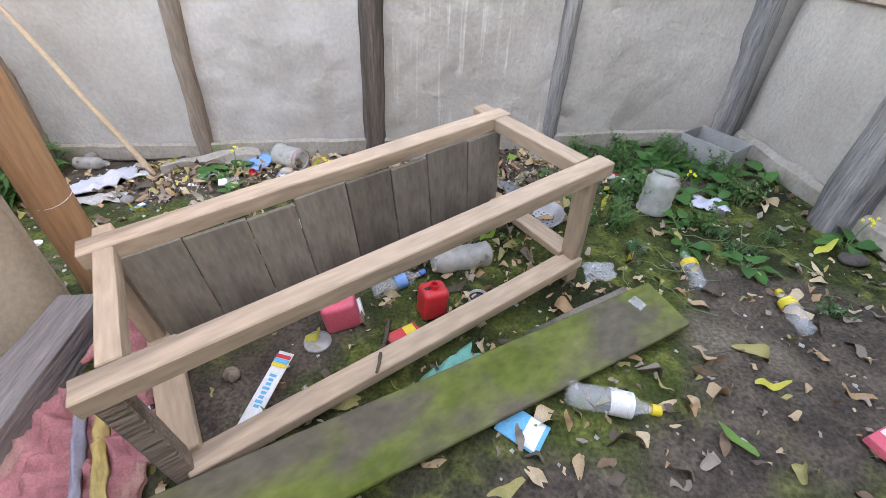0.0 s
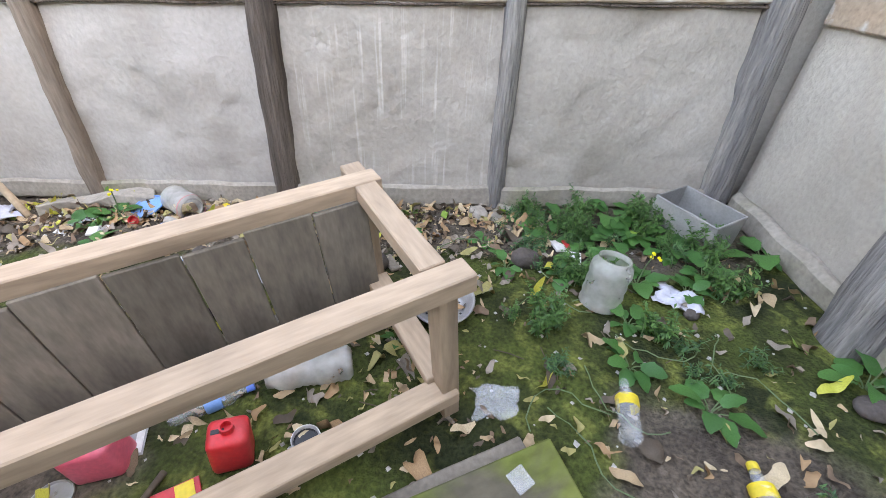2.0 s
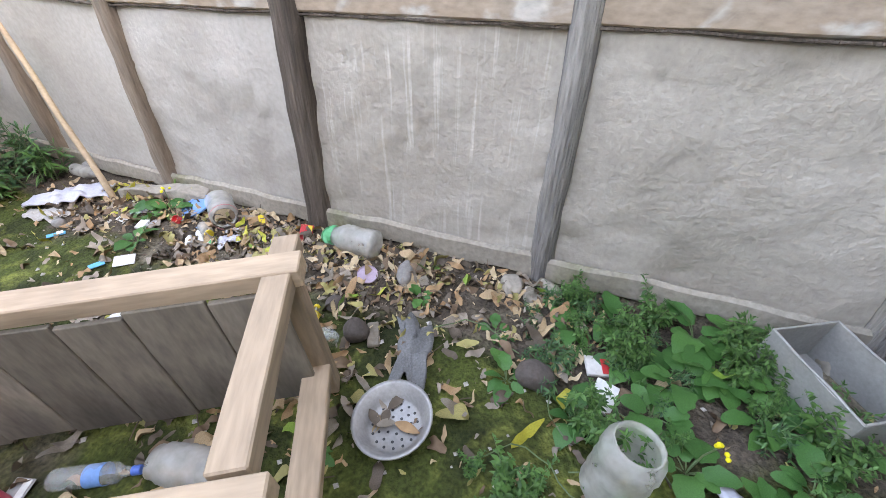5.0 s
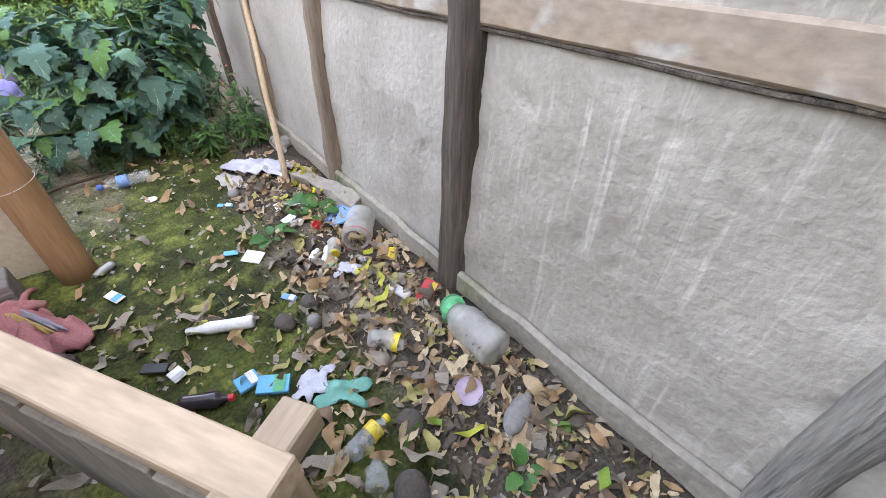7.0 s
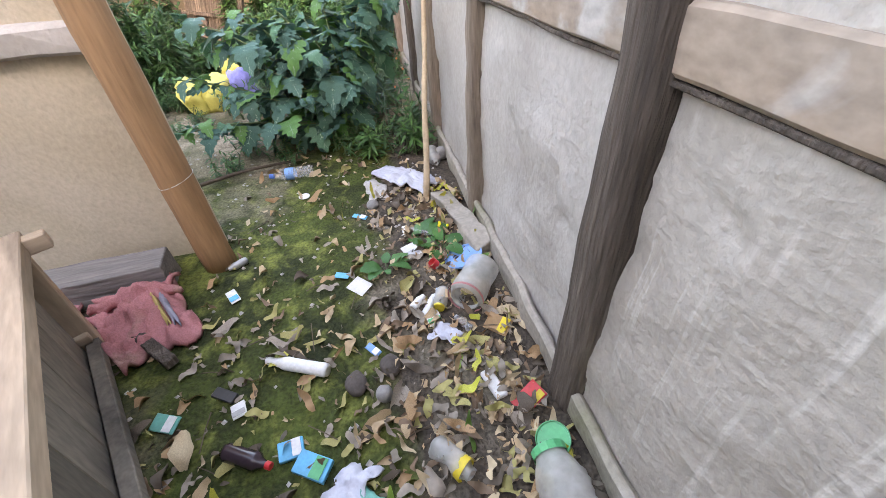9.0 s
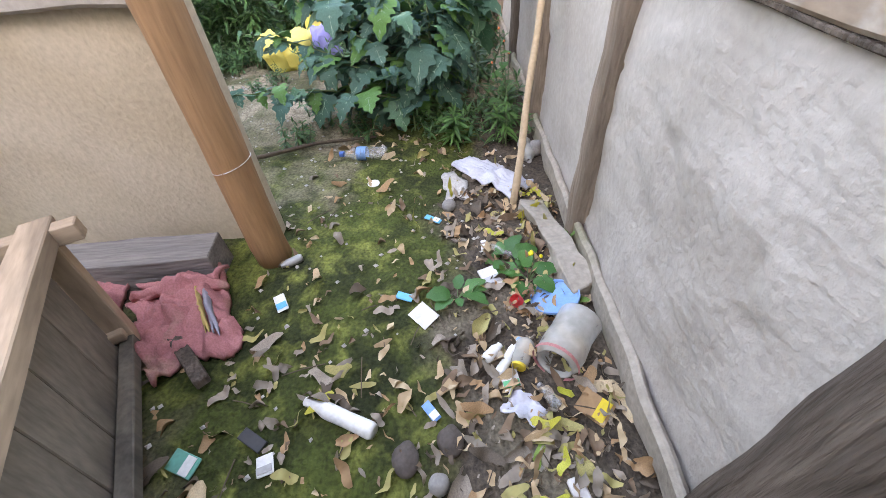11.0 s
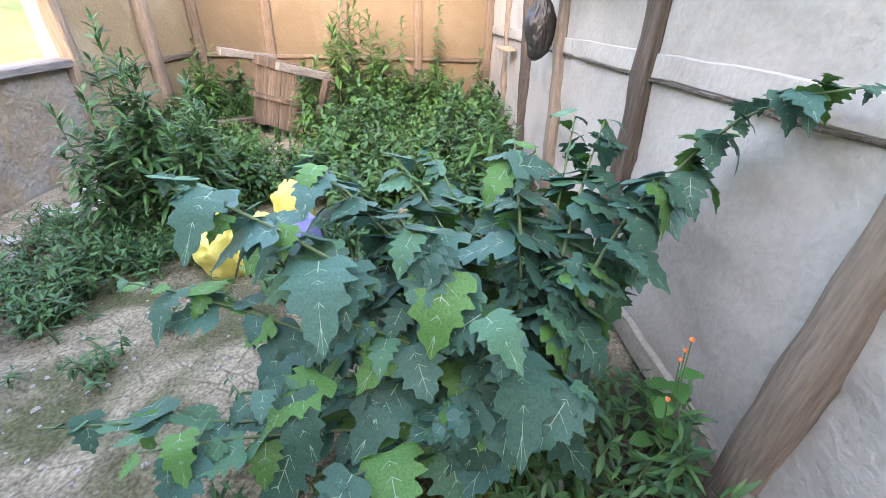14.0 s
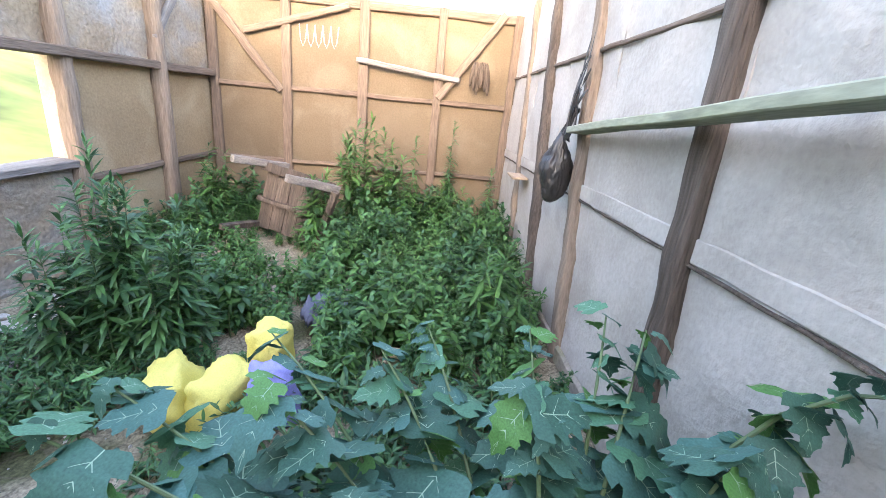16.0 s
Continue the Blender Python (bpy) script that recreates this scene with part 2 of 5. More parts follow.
# ---- mesh helpers ----
def obj(name, bm, material, parent=None, label="", smooth=False):
    me = bpy.data.meshes.new(name)
    bm.to_mesh(me)
    bm.free()
    for m in (material if isinstance(material, (list, tuple)) else [material]):
        me.materials.append(m)
    if smooth:
        for p in me.polygons:
            p.use_smooth = True
    ob = new(name, me)
    if parent:
        ob.parent = parent
    if label:
        ob["label"] = label
    return ob


def part(name, bm, material, parent, label="", smooth=False):
    return obj(name, bm, material, parent, label, smooth)


def thing(name, at, label, category, group=""):
    e = new(name)
    e.matrix_world = at if isinstance(at, Matrix) else Matrix.Translation(at)
    e.empty_display_size = 0.05
    return tagged(e, label, category, group)


def box(size, at=(0, 0, 0), rot=(0, 0, 0), bevel=0.004, cuts=0, rough=0.0, bm=None):
    """A bevelled block centred at `at`; cuts and rough give it worn, uneven faces."""
    b = bmesh.new()
    bmesh.ops.create_cube(b, size=1)
    bmesh.ops.scale(b, vec=size, verts=b.verts)
    if bevel:
        bmesh.ops.bevel(b, geom=b.edges[:], offset=min(bevel, min(size) * 0.4), segments=1, affect="EDGES")
    if cuts:
        long = [e for e in b.edges if e.calc_length() > max(size) * 0.6]
        bmesh.ops.subdivide_edges(b, edges=long, cuts=cuts, use_grid_fill=True)
    if rough:
        k = random.random() * 50
        for v in b.verts:
            v.co += noise.noise_vector(v.co * 5 + Vector((k, k, k))) * rough
    bmesh.ops.transform(b, matrix=pose(*at, *rot), verts=b.verts)
    if bm is None:
        return b
    tmp = bpy.data.meshes.new("tmp")
    b.to_mesh(tmp)
    b.free()
    bm.from_mesh(tmp)
    bpy.data.meshes.remove(tmp)
    return bm


def tube(pts, radii, seg=10, jitter=0.0, bm=None, cap=True, squash=1.0):
    """A round bar through the points."""
    bm = bm or bmesh.new()
    pts = [Vector(p) for p in pts]
    rings = []
    k = random.random() * 40
    for i, p in enumerate(pts):
        d = (pts[min(i + 1, len(pts) - 1)] - pts[max(i - 1, 0)]).normalized()
        a = d.orthogonal().normalized() if abs(d.z) < 0.95 else d.cross(Vector((0, 1, 0))).normalized()
        b = d.cross(a)
        r = radii[i] if isinstance(radii, (list, tuple)) else radii
        ring = []
        for j in range(seg):
            t = 2 * math.pi * j / seg
            rr = r * (1 + jitter * noise.noise(Vector((math.cos(t) * 1.5, math.sin(t) * 1.5, i * 0.7 + k))))
            ring.append(bm.verts.new(p + a * math.cos(t) * rr + b * math.sin(t) * rr * squash))
        rings.append(ring)
    for r0, r1 in zip(rings, rings[1:]):
        for j in range(seg):
            bm.faces.new((r0[j], r0[(j + 1) % seg], r1[(j + 1) % seg], r1[j]))
    if cap:
        bm.faces.new(rings[0][::-1])
        bm.faces.new(rings[-1])
    bmesh.ops.recalc_face_normals(bm, faces=bm.faces[:])
    return bm


def lathe(profile, seg=18, bm=None, wobble=0.0):
    """Turns (radius, height) pairs about z."""
    bm = bm or bmesh.new()
    rings = []
    k = random.random() * 30
    for r, z in profile:
        ring = []
        for j in range(seg):
            t = 2 * math.pi * j / seg
            rr = max(r, 0.0004) * (1 + wobble * noise.noise(Vector((math.cos(t), math.sin(t), z * 20 + k))))
            ring.append(bm.verts.new((rr * math.cos(t), rr * math.sin(t), z)))
        rings.append(ring)
    for r0, r1 in zip(rings, rings[1:]):
        for j in range(seg):
            bm.faces.new((r0[j], r0[(j + 1) % seg], r1[(j + 1) % seg], r1[j]))
    bmesh.ops.recalc_face_normals(bm, faces=bm.faces[:])
    return bm


def path_pts(p, q, n=8, wander=0.0):
    p, q = Vector(p), Vector(q)
    k = random.random() * 60
    return [p.lerp(q, i / n) + noise.noise_vector(Vector((i * 0.35 + k, k, 0))) * wander for i in range(n + 1)]


# ---- ground ----
def gh(x, y):
    """Height of the ground: a gentle fall towards -x, uneven, with a hill far off beyond the window."""
    z = -0.07 + 0.06 * max(min(x, 3.0), -2.5) + 0.02 * max(min(0.0, x + 2.5), -8)
    z += 0.018 * noise.noise(Vector((x * 1.3, y * 1.3, 0))) + 0.008 * noise.noise(Vector((x * 5, y * 5, 3)))
    if y < -6:
        z += min(38.0, (-6 - y) * 0.30) + 1.2 * noise.noise(Vector((x * 0.06, y * 0.06, 5))) * min(1, (-6 - y) / 10)
    return z


def graded(lo, hi, step, far):
    vals = list(np.arange(lo, hi + step / 2, step))
    k, d = 0, step
    a, b = [lo], [hi]
    while a[-1] > -far:
        d *= 1.35
        a.append(a[-1] - d)
        b.append(b[-1] + d)
    return a[1:][::-1] + vals + b[1:]


xs, ys = graded(-9.2, 3.2, 0.06, 1500), graded(-3.2, 3.3, 0.06, 1500)
verts = [(x, y, gh(x, y)) for x in xs for y in ys]
ny = len(ys)
faces, mats = [], []
for i in range(len(xs) - 1):
    for j in range(ny - 1):
        faces.append((i * ny + j, (i + 1) * ny + j, (i + 1) * ny + j + 1, i * ny + j + 1))
        cx, cy = xs[i], ys[j]
        mats.append(1 if (cy < -3.0 or cy > 3.3 or cx < -9.5 or cx > 3.2) else 0)
me = bpy.data.meshes.new("ground")
me.from_pydata(verts, [], faces)
me.materials.append(EARTH)
me.materials.append(GRASS_FAR)
earth = []
for x, y, z in verts:
    e0 = -2.5 + 0.25 * noise.noise(Vector((x * 1.5, y * 1.5, 7))) - 0.55 * max(0.0, y - 1.4)
    pale = min(1.0, max(0.0, (e0 - x) / 0.35 + 0.5))
    pale = max(pale, 0.48 * min(1.0, max(0.0, (-1.35 - x) / 0.5)) * min(1.0, max(0.0, (2.0 - y) / 0.5)))
    bare = min(1.0, max(0.0, 0.5 + 1.6 * noise.noise(Vector((x * 0.9 + 3, y * 0.9, 2))) + -0.42 - 0.25 * max(0.0, -x - 0.9) + 0.9 * max(0.0, 0.35 - abs(x - 1.05) - abs(y - 0.42)) + 1.5 * max(0.0, y - 1.85)))
    earth.append((pale, bare))
for nm, k in (("pale", 0), ("bare", 1)):
    at = me.attributes.new(nm, "FLOAT", "POINT")
    at.data.foreach_set("value", [v[k] for v in earth])
me.polygons.foreach_set("material_index", mats)
me.polygons.foreach_set("use_smooth", [True] * len(faces))
ground = tagged(new("ground", me), "dark mossy earth floor strewn with litter, paler and sandy further on", "ground", kind="structure")

# ---- walls ----
YB, XE, XF, YL = 2.72, 2.40, -8.40, -1.35     # back wall, end wall, far wall, side wall
TOP = 2.55


def panel(a, b, z0, z1, normal, material, parent, res=0.07, rough=0.012, thick=0.06, name="panel", seed=0, edge=0.0):
    """An uneven clay panel from a to b (plan points), facing `normal`."""
    a, b, nrm = Vector((*a, 0)), Vector((*b, 0)), Vector((*normal, 0))
    L = (b - a).length
    nu, nv = max(2, int(L / res)), max(2, int((z1 - z0) / res))
    vs, fs = [], []
    for i in range(nu + 1):
        for j in range(nv + 1):
            p = a.lerp(b, i / nu)
            p.z = z0 + (z1 - z0) * j / nv
            if edge and j == nv:
                p.z += edge * noise.noise(Vector((p.x * 3, p.y * 3, seed)))
            d = rough * (noise.noise(p * 2.2 + Vector((seed, 0, 0))) + 0.42 * noise.noise(p * 7) + 0.15 * noise.noise(Vector((p.x * 9, p.y * 9, p.z * 20 + seed))))
            pit = noise.noise(p * 16 + Vector((seed, 5, 0)))
            if pit > 0.42:
                d -= (pit - 0.42) * 0.035
            if i in (0, nu) or j in (0, nv):
                d = min(d, 0)
            vs.append(p + nrm * d)
    m = len(vs)
    for i in range(nu):
        for j in range(nv):
            q = (i * (nv + 1) + j, (i + 1) * (nv + 1) + j, (i + 1) * (nv + 1) + j + 1, i * (nv + 1) + j + 1)
            fs.append(q)
    ring = [i * (nv + 1) for i in range(nu + 1)] + [nu * (nv + 1) + j for j in range(1, nv + 1)] + \
           [i * (nv + 1) + nv for i in range(nu - 1, -1, -1)] + [j for j in range(nv - 1, 0, -1)]
    for k in ring:
        vs.append(vs[k] - nrm * thick)
    R = len(ring)
    for k in range(R):
        fs.append((ring[k], ring[(k + 1) % R], m + (k + 1) % R, m + k))
    fs.append(tuple(m + k for k in range(R)))
    me = bpy.data.meshes.new(name)
    me.from_pydata(vs, [], fs)
    me.validate()
    bm = bmesh.new()
    bm.from_mesh(me)
    bpy.data.meshes.remove(me)
    bmesh.ops.recalc_face_normals(bm, faces=bm.faces[:])
    ob = obj(name, bm, material, parent, smooth=True)
    ob.data.set_sharp_from_angle(angle=radians(50))
    return ob


def structure(name, bm, material, label, category="wall"):
    return tagged(obj(name, bm, material), label, category, kind="structure")


def band_z(x):
    """Underside of the horizontal rail on the back wall."""
    return 0.955 + 0.05 * (x + 1.2) if x > -1.5 else 0.90 + 0.025 * (x + 4)


wall_back = structure("wall_back", box((XE - XF + 0.4, 0.14, TOP + 0.8), ((XE + XF) / 2, YB + 0.135, (TOP - 0.8) / 2), bevel=0.01), MUD,
                      "long grey-beige mud plaster wall framed with rough timber posts")
# end wall: unseen upper part added, up to 4.6 m, to shade the far wall
wall_end = structure("wall_end", box((0.14, 7.0, 5.5), (XE + 0.135, -0.6, 1.85), bevel=0.01), MUD, "grey-beige mud plaster end wall with a timber post, its unseen top added to shade the far wall")
wall_far = structure("wall_far", box((0.14, 6.0, TOP + 0.8), (XF - 0.135, 0.3, (TOP - 0.8) / 2), bevel=0.01), MUD_TAN, "tan clay far wall with a timber frame, sunlit along its top")
wall_side = structure("wall_side", box((2.5, 0.14, TOP + 0.8), (-7.3, YL - 0.135, (TOP - 0.8) / 2), bevel=0.01), MUD_TAN, "tan clay side wall with timber posts beside a window opening")
wall_low = structure("wall_side_2", box((4.4, 0.16, 1.50), (-3.85, YL - 0.14, -0.12), bevel=0.02), MUD_BROKEN, "broken grey-brown mud wall below the window opening")
wall_head = structure("wall_side_3", box((4.4, 0.16, 1.02), (-3.85, YL - 0.14, 2.03), bevel=0.02), MUD_BROKEN, "rough mud and straw wall above the window opening")
wall_mid = structure("wall_middle", box((0.04, 3.14, TOP + 0.8), (-1.60, -0.34, (TOP - 0.8) / 2), bevel=0.01), MUD_TAN, "tan clay partition wall ending at a round log post")
wall_near = structure("wall_near", box((4.4, 0.14, TOP + 0.8), (0.4, -1.95, (TOP - 0.8) / 2), bevel=0.01), MUD, "plain mud plaster wall that closes the room")

# posts of the back wall: foot, head, half width, material
POSTS = [((-0.27, -0.24), 0.075, TIMBER_DARK), ((1.0, 0.97), 0.052, TIMBER_GREY), ((-1.49, -1.41), 0.055, TIMBER_BROWN), ((-2.63, -2.63), 0.06, TIMBER_BROWN),
         ((-3.80, -3.91), 0.075, TIMBER_DARK), ((-4.90, -5.27), 0.065, TIMBER_BROWN), ((-5.88, -6.38), 0.07, TIMBER_DARK), ((-7.0, -7.35), 0.055, TIMBER_BROWN), ((2.28, 2.18), 0.09, TIMBER_GREY)]


def post(foot, head, r, material, label, square=0.35):
    """A hewn post: between round and square in section, with ridges, hollows and a slight bend."""
    foot, head = Vector(foot), Vector(head)
    pts = path_pts((0, 0, 0), head - foot, 40, 0.012)
    k = random.random() * 90
    seg = 26
    bm = bmesh.new()
    rings = []
    for i, p in enumerate(pts):
        ring = []
        for j in range(seg):
            t = 2 * math.pi * j / seg
            c, s = math.cos(t), math.sin(t)
            sup = (1 - square) + square / max(abs(c), abs(s))
            ridge = 0.055 * noise.noise(Vector((c * 5 + k, s * 5, i * 0.10))) + 0.05 * noise.noise(Vector((c * 1.3, s * 1.3 + k, i * 0.35)))
            knot = noise.noise(Vector((c * 1.8 + k, s * 1.8, i * 0.42)))
            rr = r * (1.05 - 0.10 * i / 40) * sup * (1 + ridge + 0.25 * max(0.0, knot - 0.45))
            ring.append(bm.verts.new(p + Vector((c * rr, s * rr, 0))))
        rings.append(ring)
    for r0, r1 in zip(rings, rings[1:]):
        for j in range(seg):
            bm.faces.new((r0[j], r0[(j + 1) % seg], r1[(j + 1) % seg], r1[j]))
    bm.faces.new(rings[0][::-1])
    bm.faces.new(rings[-1])
    ob = tagged(obj("timber_post", bm, material, smooth=True), label, "post", "wall posts", "structure")
    ob.location = foot
    return ob


for (x0, x1), r, m in POSTS:
    slope = (x1 - x0) * (TOP / (1.7 if x0 < -3 else 1.1))
    lab = {"smoke_dark_timber": "dark smoke-stained round timber wall post", "weathered_grey_timber": "weathered grey timber wall post", "old_brown_timber": "old brown timber wall post in clay wall"}[m.name]
    back = 0.022 if r > 0.07 else 0.004
    post((x0, YB + back, gh(x0, YB) - 0.1), (x0 + slope * 0.9, YB + back, TOP + 0.05), r, m, lab, 0.1 if m is TIMBER_GREY else 0.5)

# clay bays, rails and skirting between the posts
feet = sorted([p[0][0] for p in POSTS] + [XF])
heads = {p[0][0]: p[0][1] for p in POSTS}
for a, b in zip(feet, feet[1:]):
    mat = MUD_STREAK if a == -0.27 else (MUD_PALE if b < -0.2 else MUD)
    za, zb = band_z(a), band_z(b)
    zm = (za + zb) / 2
    panel((a, YB), (b, YB), gh((a + b) / 2, YB) - 0.15, TOP, (0, -1), mat, wall_back, res=0.024 if a > -1.6 else 0.045, rough=0.022, seed=a)
    L = b - a
    h = 0.105 if a > -1.5 else 0.095
    rail = tagged(obj("wall_rail", box((math.hypot(L, zb - za), 0.035 if a > -1.5 else 0.012, h), bevel=0.008, cuts=6, rough=0.008), RAIL_WORN if a > -1.5 else MUD_PALE),
                  "worn flaking horizontal wall rail above a clay bay", "rail", "wall rails", "structure")
    rail.matrix_world = pose((a + b) / 2, YB - 0.006, zm + h / 2, 0, -math.degrees(math.atan2(zb - za, L)), 0)
    lath = tagged(obj("trim", box((L, 0.018, 0.011), bevel=0.003, cuts=8, rough=0.01), TIMBER_DARK), "dark split lath below the wall rail", "trim", kind="structure")
    lath.matrix_world = pose((a + b) / 2, YB - 0.012, zm - 0.008, 0, -math.degrees(math.atan2(zb - za, L)), 0)
    g0, g1 = gh(a, YB), gh(b, YB)
    bb = tagged(obj("baseboard", box((L, 0.036, 0.13), bevel=0.014, cuts=26, rough=0.014), BASE_CLAY), "chipped clay skirting along the wall foot", "skirting", kind="structure")
    bb.matrix_world = pose((a + b) / 2, YB - 0.02, (g0 + g1) / 2 + 0.07, 0, -math.degrees(math.atan2(g1 - g0, L)), 0)
    upper = tagged(obj("wall_rail", box((L, 0.04 if a > -1.5 else 0.02, 0.12 if a > -1.5 else 0.03), bevel=0.008, cuts=6, rough=0.008), TIMBER_BROWN_BEAM), "brown upper wall rail", "rail", "wall rails", "structure")
    upper.location = ((a + b) / 2, YB - 0.01, 1.79)

# end wall; panels run up to the added, unseen 4.6 m top
panel((XE, 2.72), (XE, 1.62), -0.1, 4.6, (-1, 0), MUD, wall_end, seed=11)
panel((XE, 1.62), (XE, -1.9), -0.1, 4.6, (-1, 0), MUD, wall_end, seed=12)
post((2.33, 1.66, gh(2.3, 1.6) - 0.05), (2.31, 1.70, TOP), 0.1, TIMBER_GREY, "thick weathered grey timber post against the end wall")
for y0, y1 in ((1.72, 2.7), (-1.85, 1.6)):
    bb = tagged(obj("baseboard", box((0.08, y1 - y0, 0.15), bevel=0.03, cuts=16, rough=0.018), BASE_CLAY), "chipped clay skirting along the wall foot", "skirting", kind="structure")
    bb.location = (XE - 0.02, (y0 + y1) / 2, gh(2.4, 1) + 0.06)
rl = tagged(obj("wall_rail", box((0.035, 4.4, 0.13), bevel=0.008, cuts=6, rough=0.008), RAIL_WORN), "worn flaking horizontal wall rail above a clay bay", "rail", "wall rails", "structure")
rl.location = (XE - 0.012, 0.5, 1.12)

# partition
panel((-1.55, 1.27), (-1.55, -1.88), -0.35, 0.88, (1, 0), MUD_TAN, wall_mid, seed=21, rough=0.02)
panel((-1.55, 1.27), (-1.55, -1.88), 0.98, TOP, (1, 0), MUD_TAN, wall_mid, seed=22, rough=0.02)
panel((-1.64, -1.88), (-1.64, 1.27), -0.35, TOP, (-1, 0), MUD_TAN, wall_mid, seed=23, rough=0.02, thick=0.03)
part('wall_jamb', box((0.085, 0.03, TOP + 0.6), (-1.595, 1.29, (TOP - 0.4) / 2), bevel=0.012, cuts=10, rough=0.01), MUD_TAN, wall_mid)
ledge = tagged(obj("wall_rail", box((0.09, 3.1, 0.11), bevel=0.015, cuts=14, rough=0.02), MUD_PALE), "crumbling pale clay ledge along the partition", "rail", "wall rails", "structure")
ledge.location = (-1.54, -0.33, 0.93)
log = tube(path_pts((0, 0, 0), (0.0, 0.0, 2.7), 16, 0.01), [0.080 - 0.0012 * i for i in range(17)], 14, 0.12)
log_post = tagged(obj("log_post", log, TIMBER_ORANGE, smooth=True), "peeled orange-brown round log post standing on the earth floor", "post", kind="structure")
log_post.location = (-1.40, 1.32, gh(-1.4, 1.3) - 0.06)

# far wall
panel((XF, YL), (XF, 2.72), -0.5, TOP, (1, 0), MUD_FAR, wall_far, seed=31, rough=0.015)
panel((XF, YL), (-6.1, YL), -0.5, 1.5, (0, 1), MUD_SIDE, wall_side, seed=32, rough=0.015)
panel((XF, YL), (-6.1, YL), 1.5, TOP, (0, 1), MUD_BROKEN, wall_side, seed=33, rough=0.05)
panel((-6.1, YL), (-1.7, YL), -0.5, 0.58, (0, 1), MUD_BROKEN, wall_low, seed=34, rough=0.06)
panel((-6.1, YL), (-1.7, YL), 1.52, TOP, (0, 1), MUD_BROKEN, wall_head, seed=35, rough=0.05)
sill = tagged(obj("window_sill", box((4.3, 0.26, 0.06), bevel=0.008, cuts=8, rough=0.008), TIMBER_GREY_BEAM), "grey plank sill of the window opening", "sill", kind="structure")
sill.location = (-3.88, YL - 0.06, 0.62)
lintel = tagged(obj("window_lintel", box((6.5, 0.2, 0.08), bevel=0.01, cuts=8, rough=0.01), TIMBER_BROWN_BEAM), "brown timber lintel over the window opening", "lintel", kind="structure")
lintel.location = (-5.1, YL + 0.02, 1.50)


def beam(name, p, q, w, d, material, label, category, group="", rough=0.006, struct=True):
    p, q = Vector(p), Vector(q)
    material = {TIMBER_BROWN: TIMBER_BROWN_BEAM, TIMBER_GREY: TIMBER_GREY_BEAM}[material]
    ob = obj(name, box(((q - p).length, w, d), bevel=0.012, cuts=9, rough=rough * 2), material)
    ob.matrix_world = Matrix.Translation((p + q) / 2) @ (q - p).to_track_quat("X", "Z").to_matrix().to_4x4()
    return tagged(ob, label, category, group, "structure" if struct else "")


for y, w in ((-1.28, 0.12), (-0.33, 0.12), (0.68, 0.13), (1.68, 0.11), (2.66, 0.11)):
    ob = beam("timber_post", (XF + 0.02, y, -0.5), (XF + 0.02, y + 0.02, TOP), 0.08, w, TIMBER_BROWN, "square brown timber post in the far wall", "post", "wall posts")
for z, h in ((0.44, 0.055), (1.41, 0.065), (2.48, 0.09)):
    beam("wall_rail", (XF + 0.015, YL, z), (XF + 0.015, 2.7, z), 0.06, h, TIMBER_BROWN, "brown horizontal timber rail of the far wall", "rail", "wall rails")
beam("wall_rail", (XF, YL + 0.02, 0.47), (-6.1, YL + 0.02, 0.47), 0.06, 0.06, TIMBER_BROWN, "brown horizontal timber rail of the side wall", "rail", "wall rails")
beam("brace", (XF + 0.06, -1.24, 2.38), (XF + 0.06, -0.38, 1.36), 0.05, 0.10, TIMBER_BROWN, "slanting timber brace of the far wall", "brace", "braces")
beam("brace", (XF + 0.06, 2.50, 2.54), (XF + 0.06, 1.70, 1.45), 0.05, 0.10, TIMBER_BROWN, "slanting timber brace of the far wall", "brace", "braces")
beam("brace", (XF + 0.09, 0.60, 1.84), (XF + 0.09, 1.98, 1.70), 0.04, 0.07, TIMBER_GREY, "grey slat nailed across the far wall", "brace", "braces")
beam("brace", (XF + 0.06, -0.85, 2.05), (XF + 0.06, 0.50, 2.45), 0.04, 0.08, TIMBER_BROWN, "slanting timber brace of the far wall", "brace", "braces")
post((-7.25, YL + 0.05, -0.5), (-7.25, YL + 0.05, TOP), 0.08, TIMBER_BROWN, "old brown round timber post of the side wall")
post((-6.05, YL + 0.02, -0.5), (-6.05, YL + 0.02, TOP), 0.07, TIMBER_BROWN, "old brown timber jamb post beside the window opening")
beam("brace", (-7.2, YL + 0.08, 1.75), (-7.75, YL + 0.08, 2.4), 0.05, 0.09, TIMBER_GREY, "grey slanting timber brace of the side wall", "brace", "braces")

# ---- timber bed frame ----
EX = Vector((1.46, 0.90, 0.162)).normalized()
EY = Vector((-0.35, 0.55, 0.0))
EY = (EY - EX * EY.dot(EX)).normalized()
EZ = EX.cross(EY)
bench_m = Matrix((EX, EY, EZ)).transposed().to_4x4()
bench_m.translation = Vector((-0.66, 0.37, -0.125)) + EX * 0.06
bench = thing("bed_frame", bench_m, "broken pale timber bed frame with grey side planks on earth", "bed frame")
BL_, BW_, BH_ = 1.69, 0.65, 0.56


def rail_part(name, p, q, w, h, material, rough=0.003, label=""):
    p, q = Vector(p), Vector(q)
    ob = part(name, box(((q - p).length, w, h), bevel=0.004, cuts=4, rough=rough), material, bench, label)
    ob.matrix_basis = Matrix.Translation((p + q) / 2) @ (q - p).to_track_quat("X", "Z").to_matrix().to_4x4()
    return ob


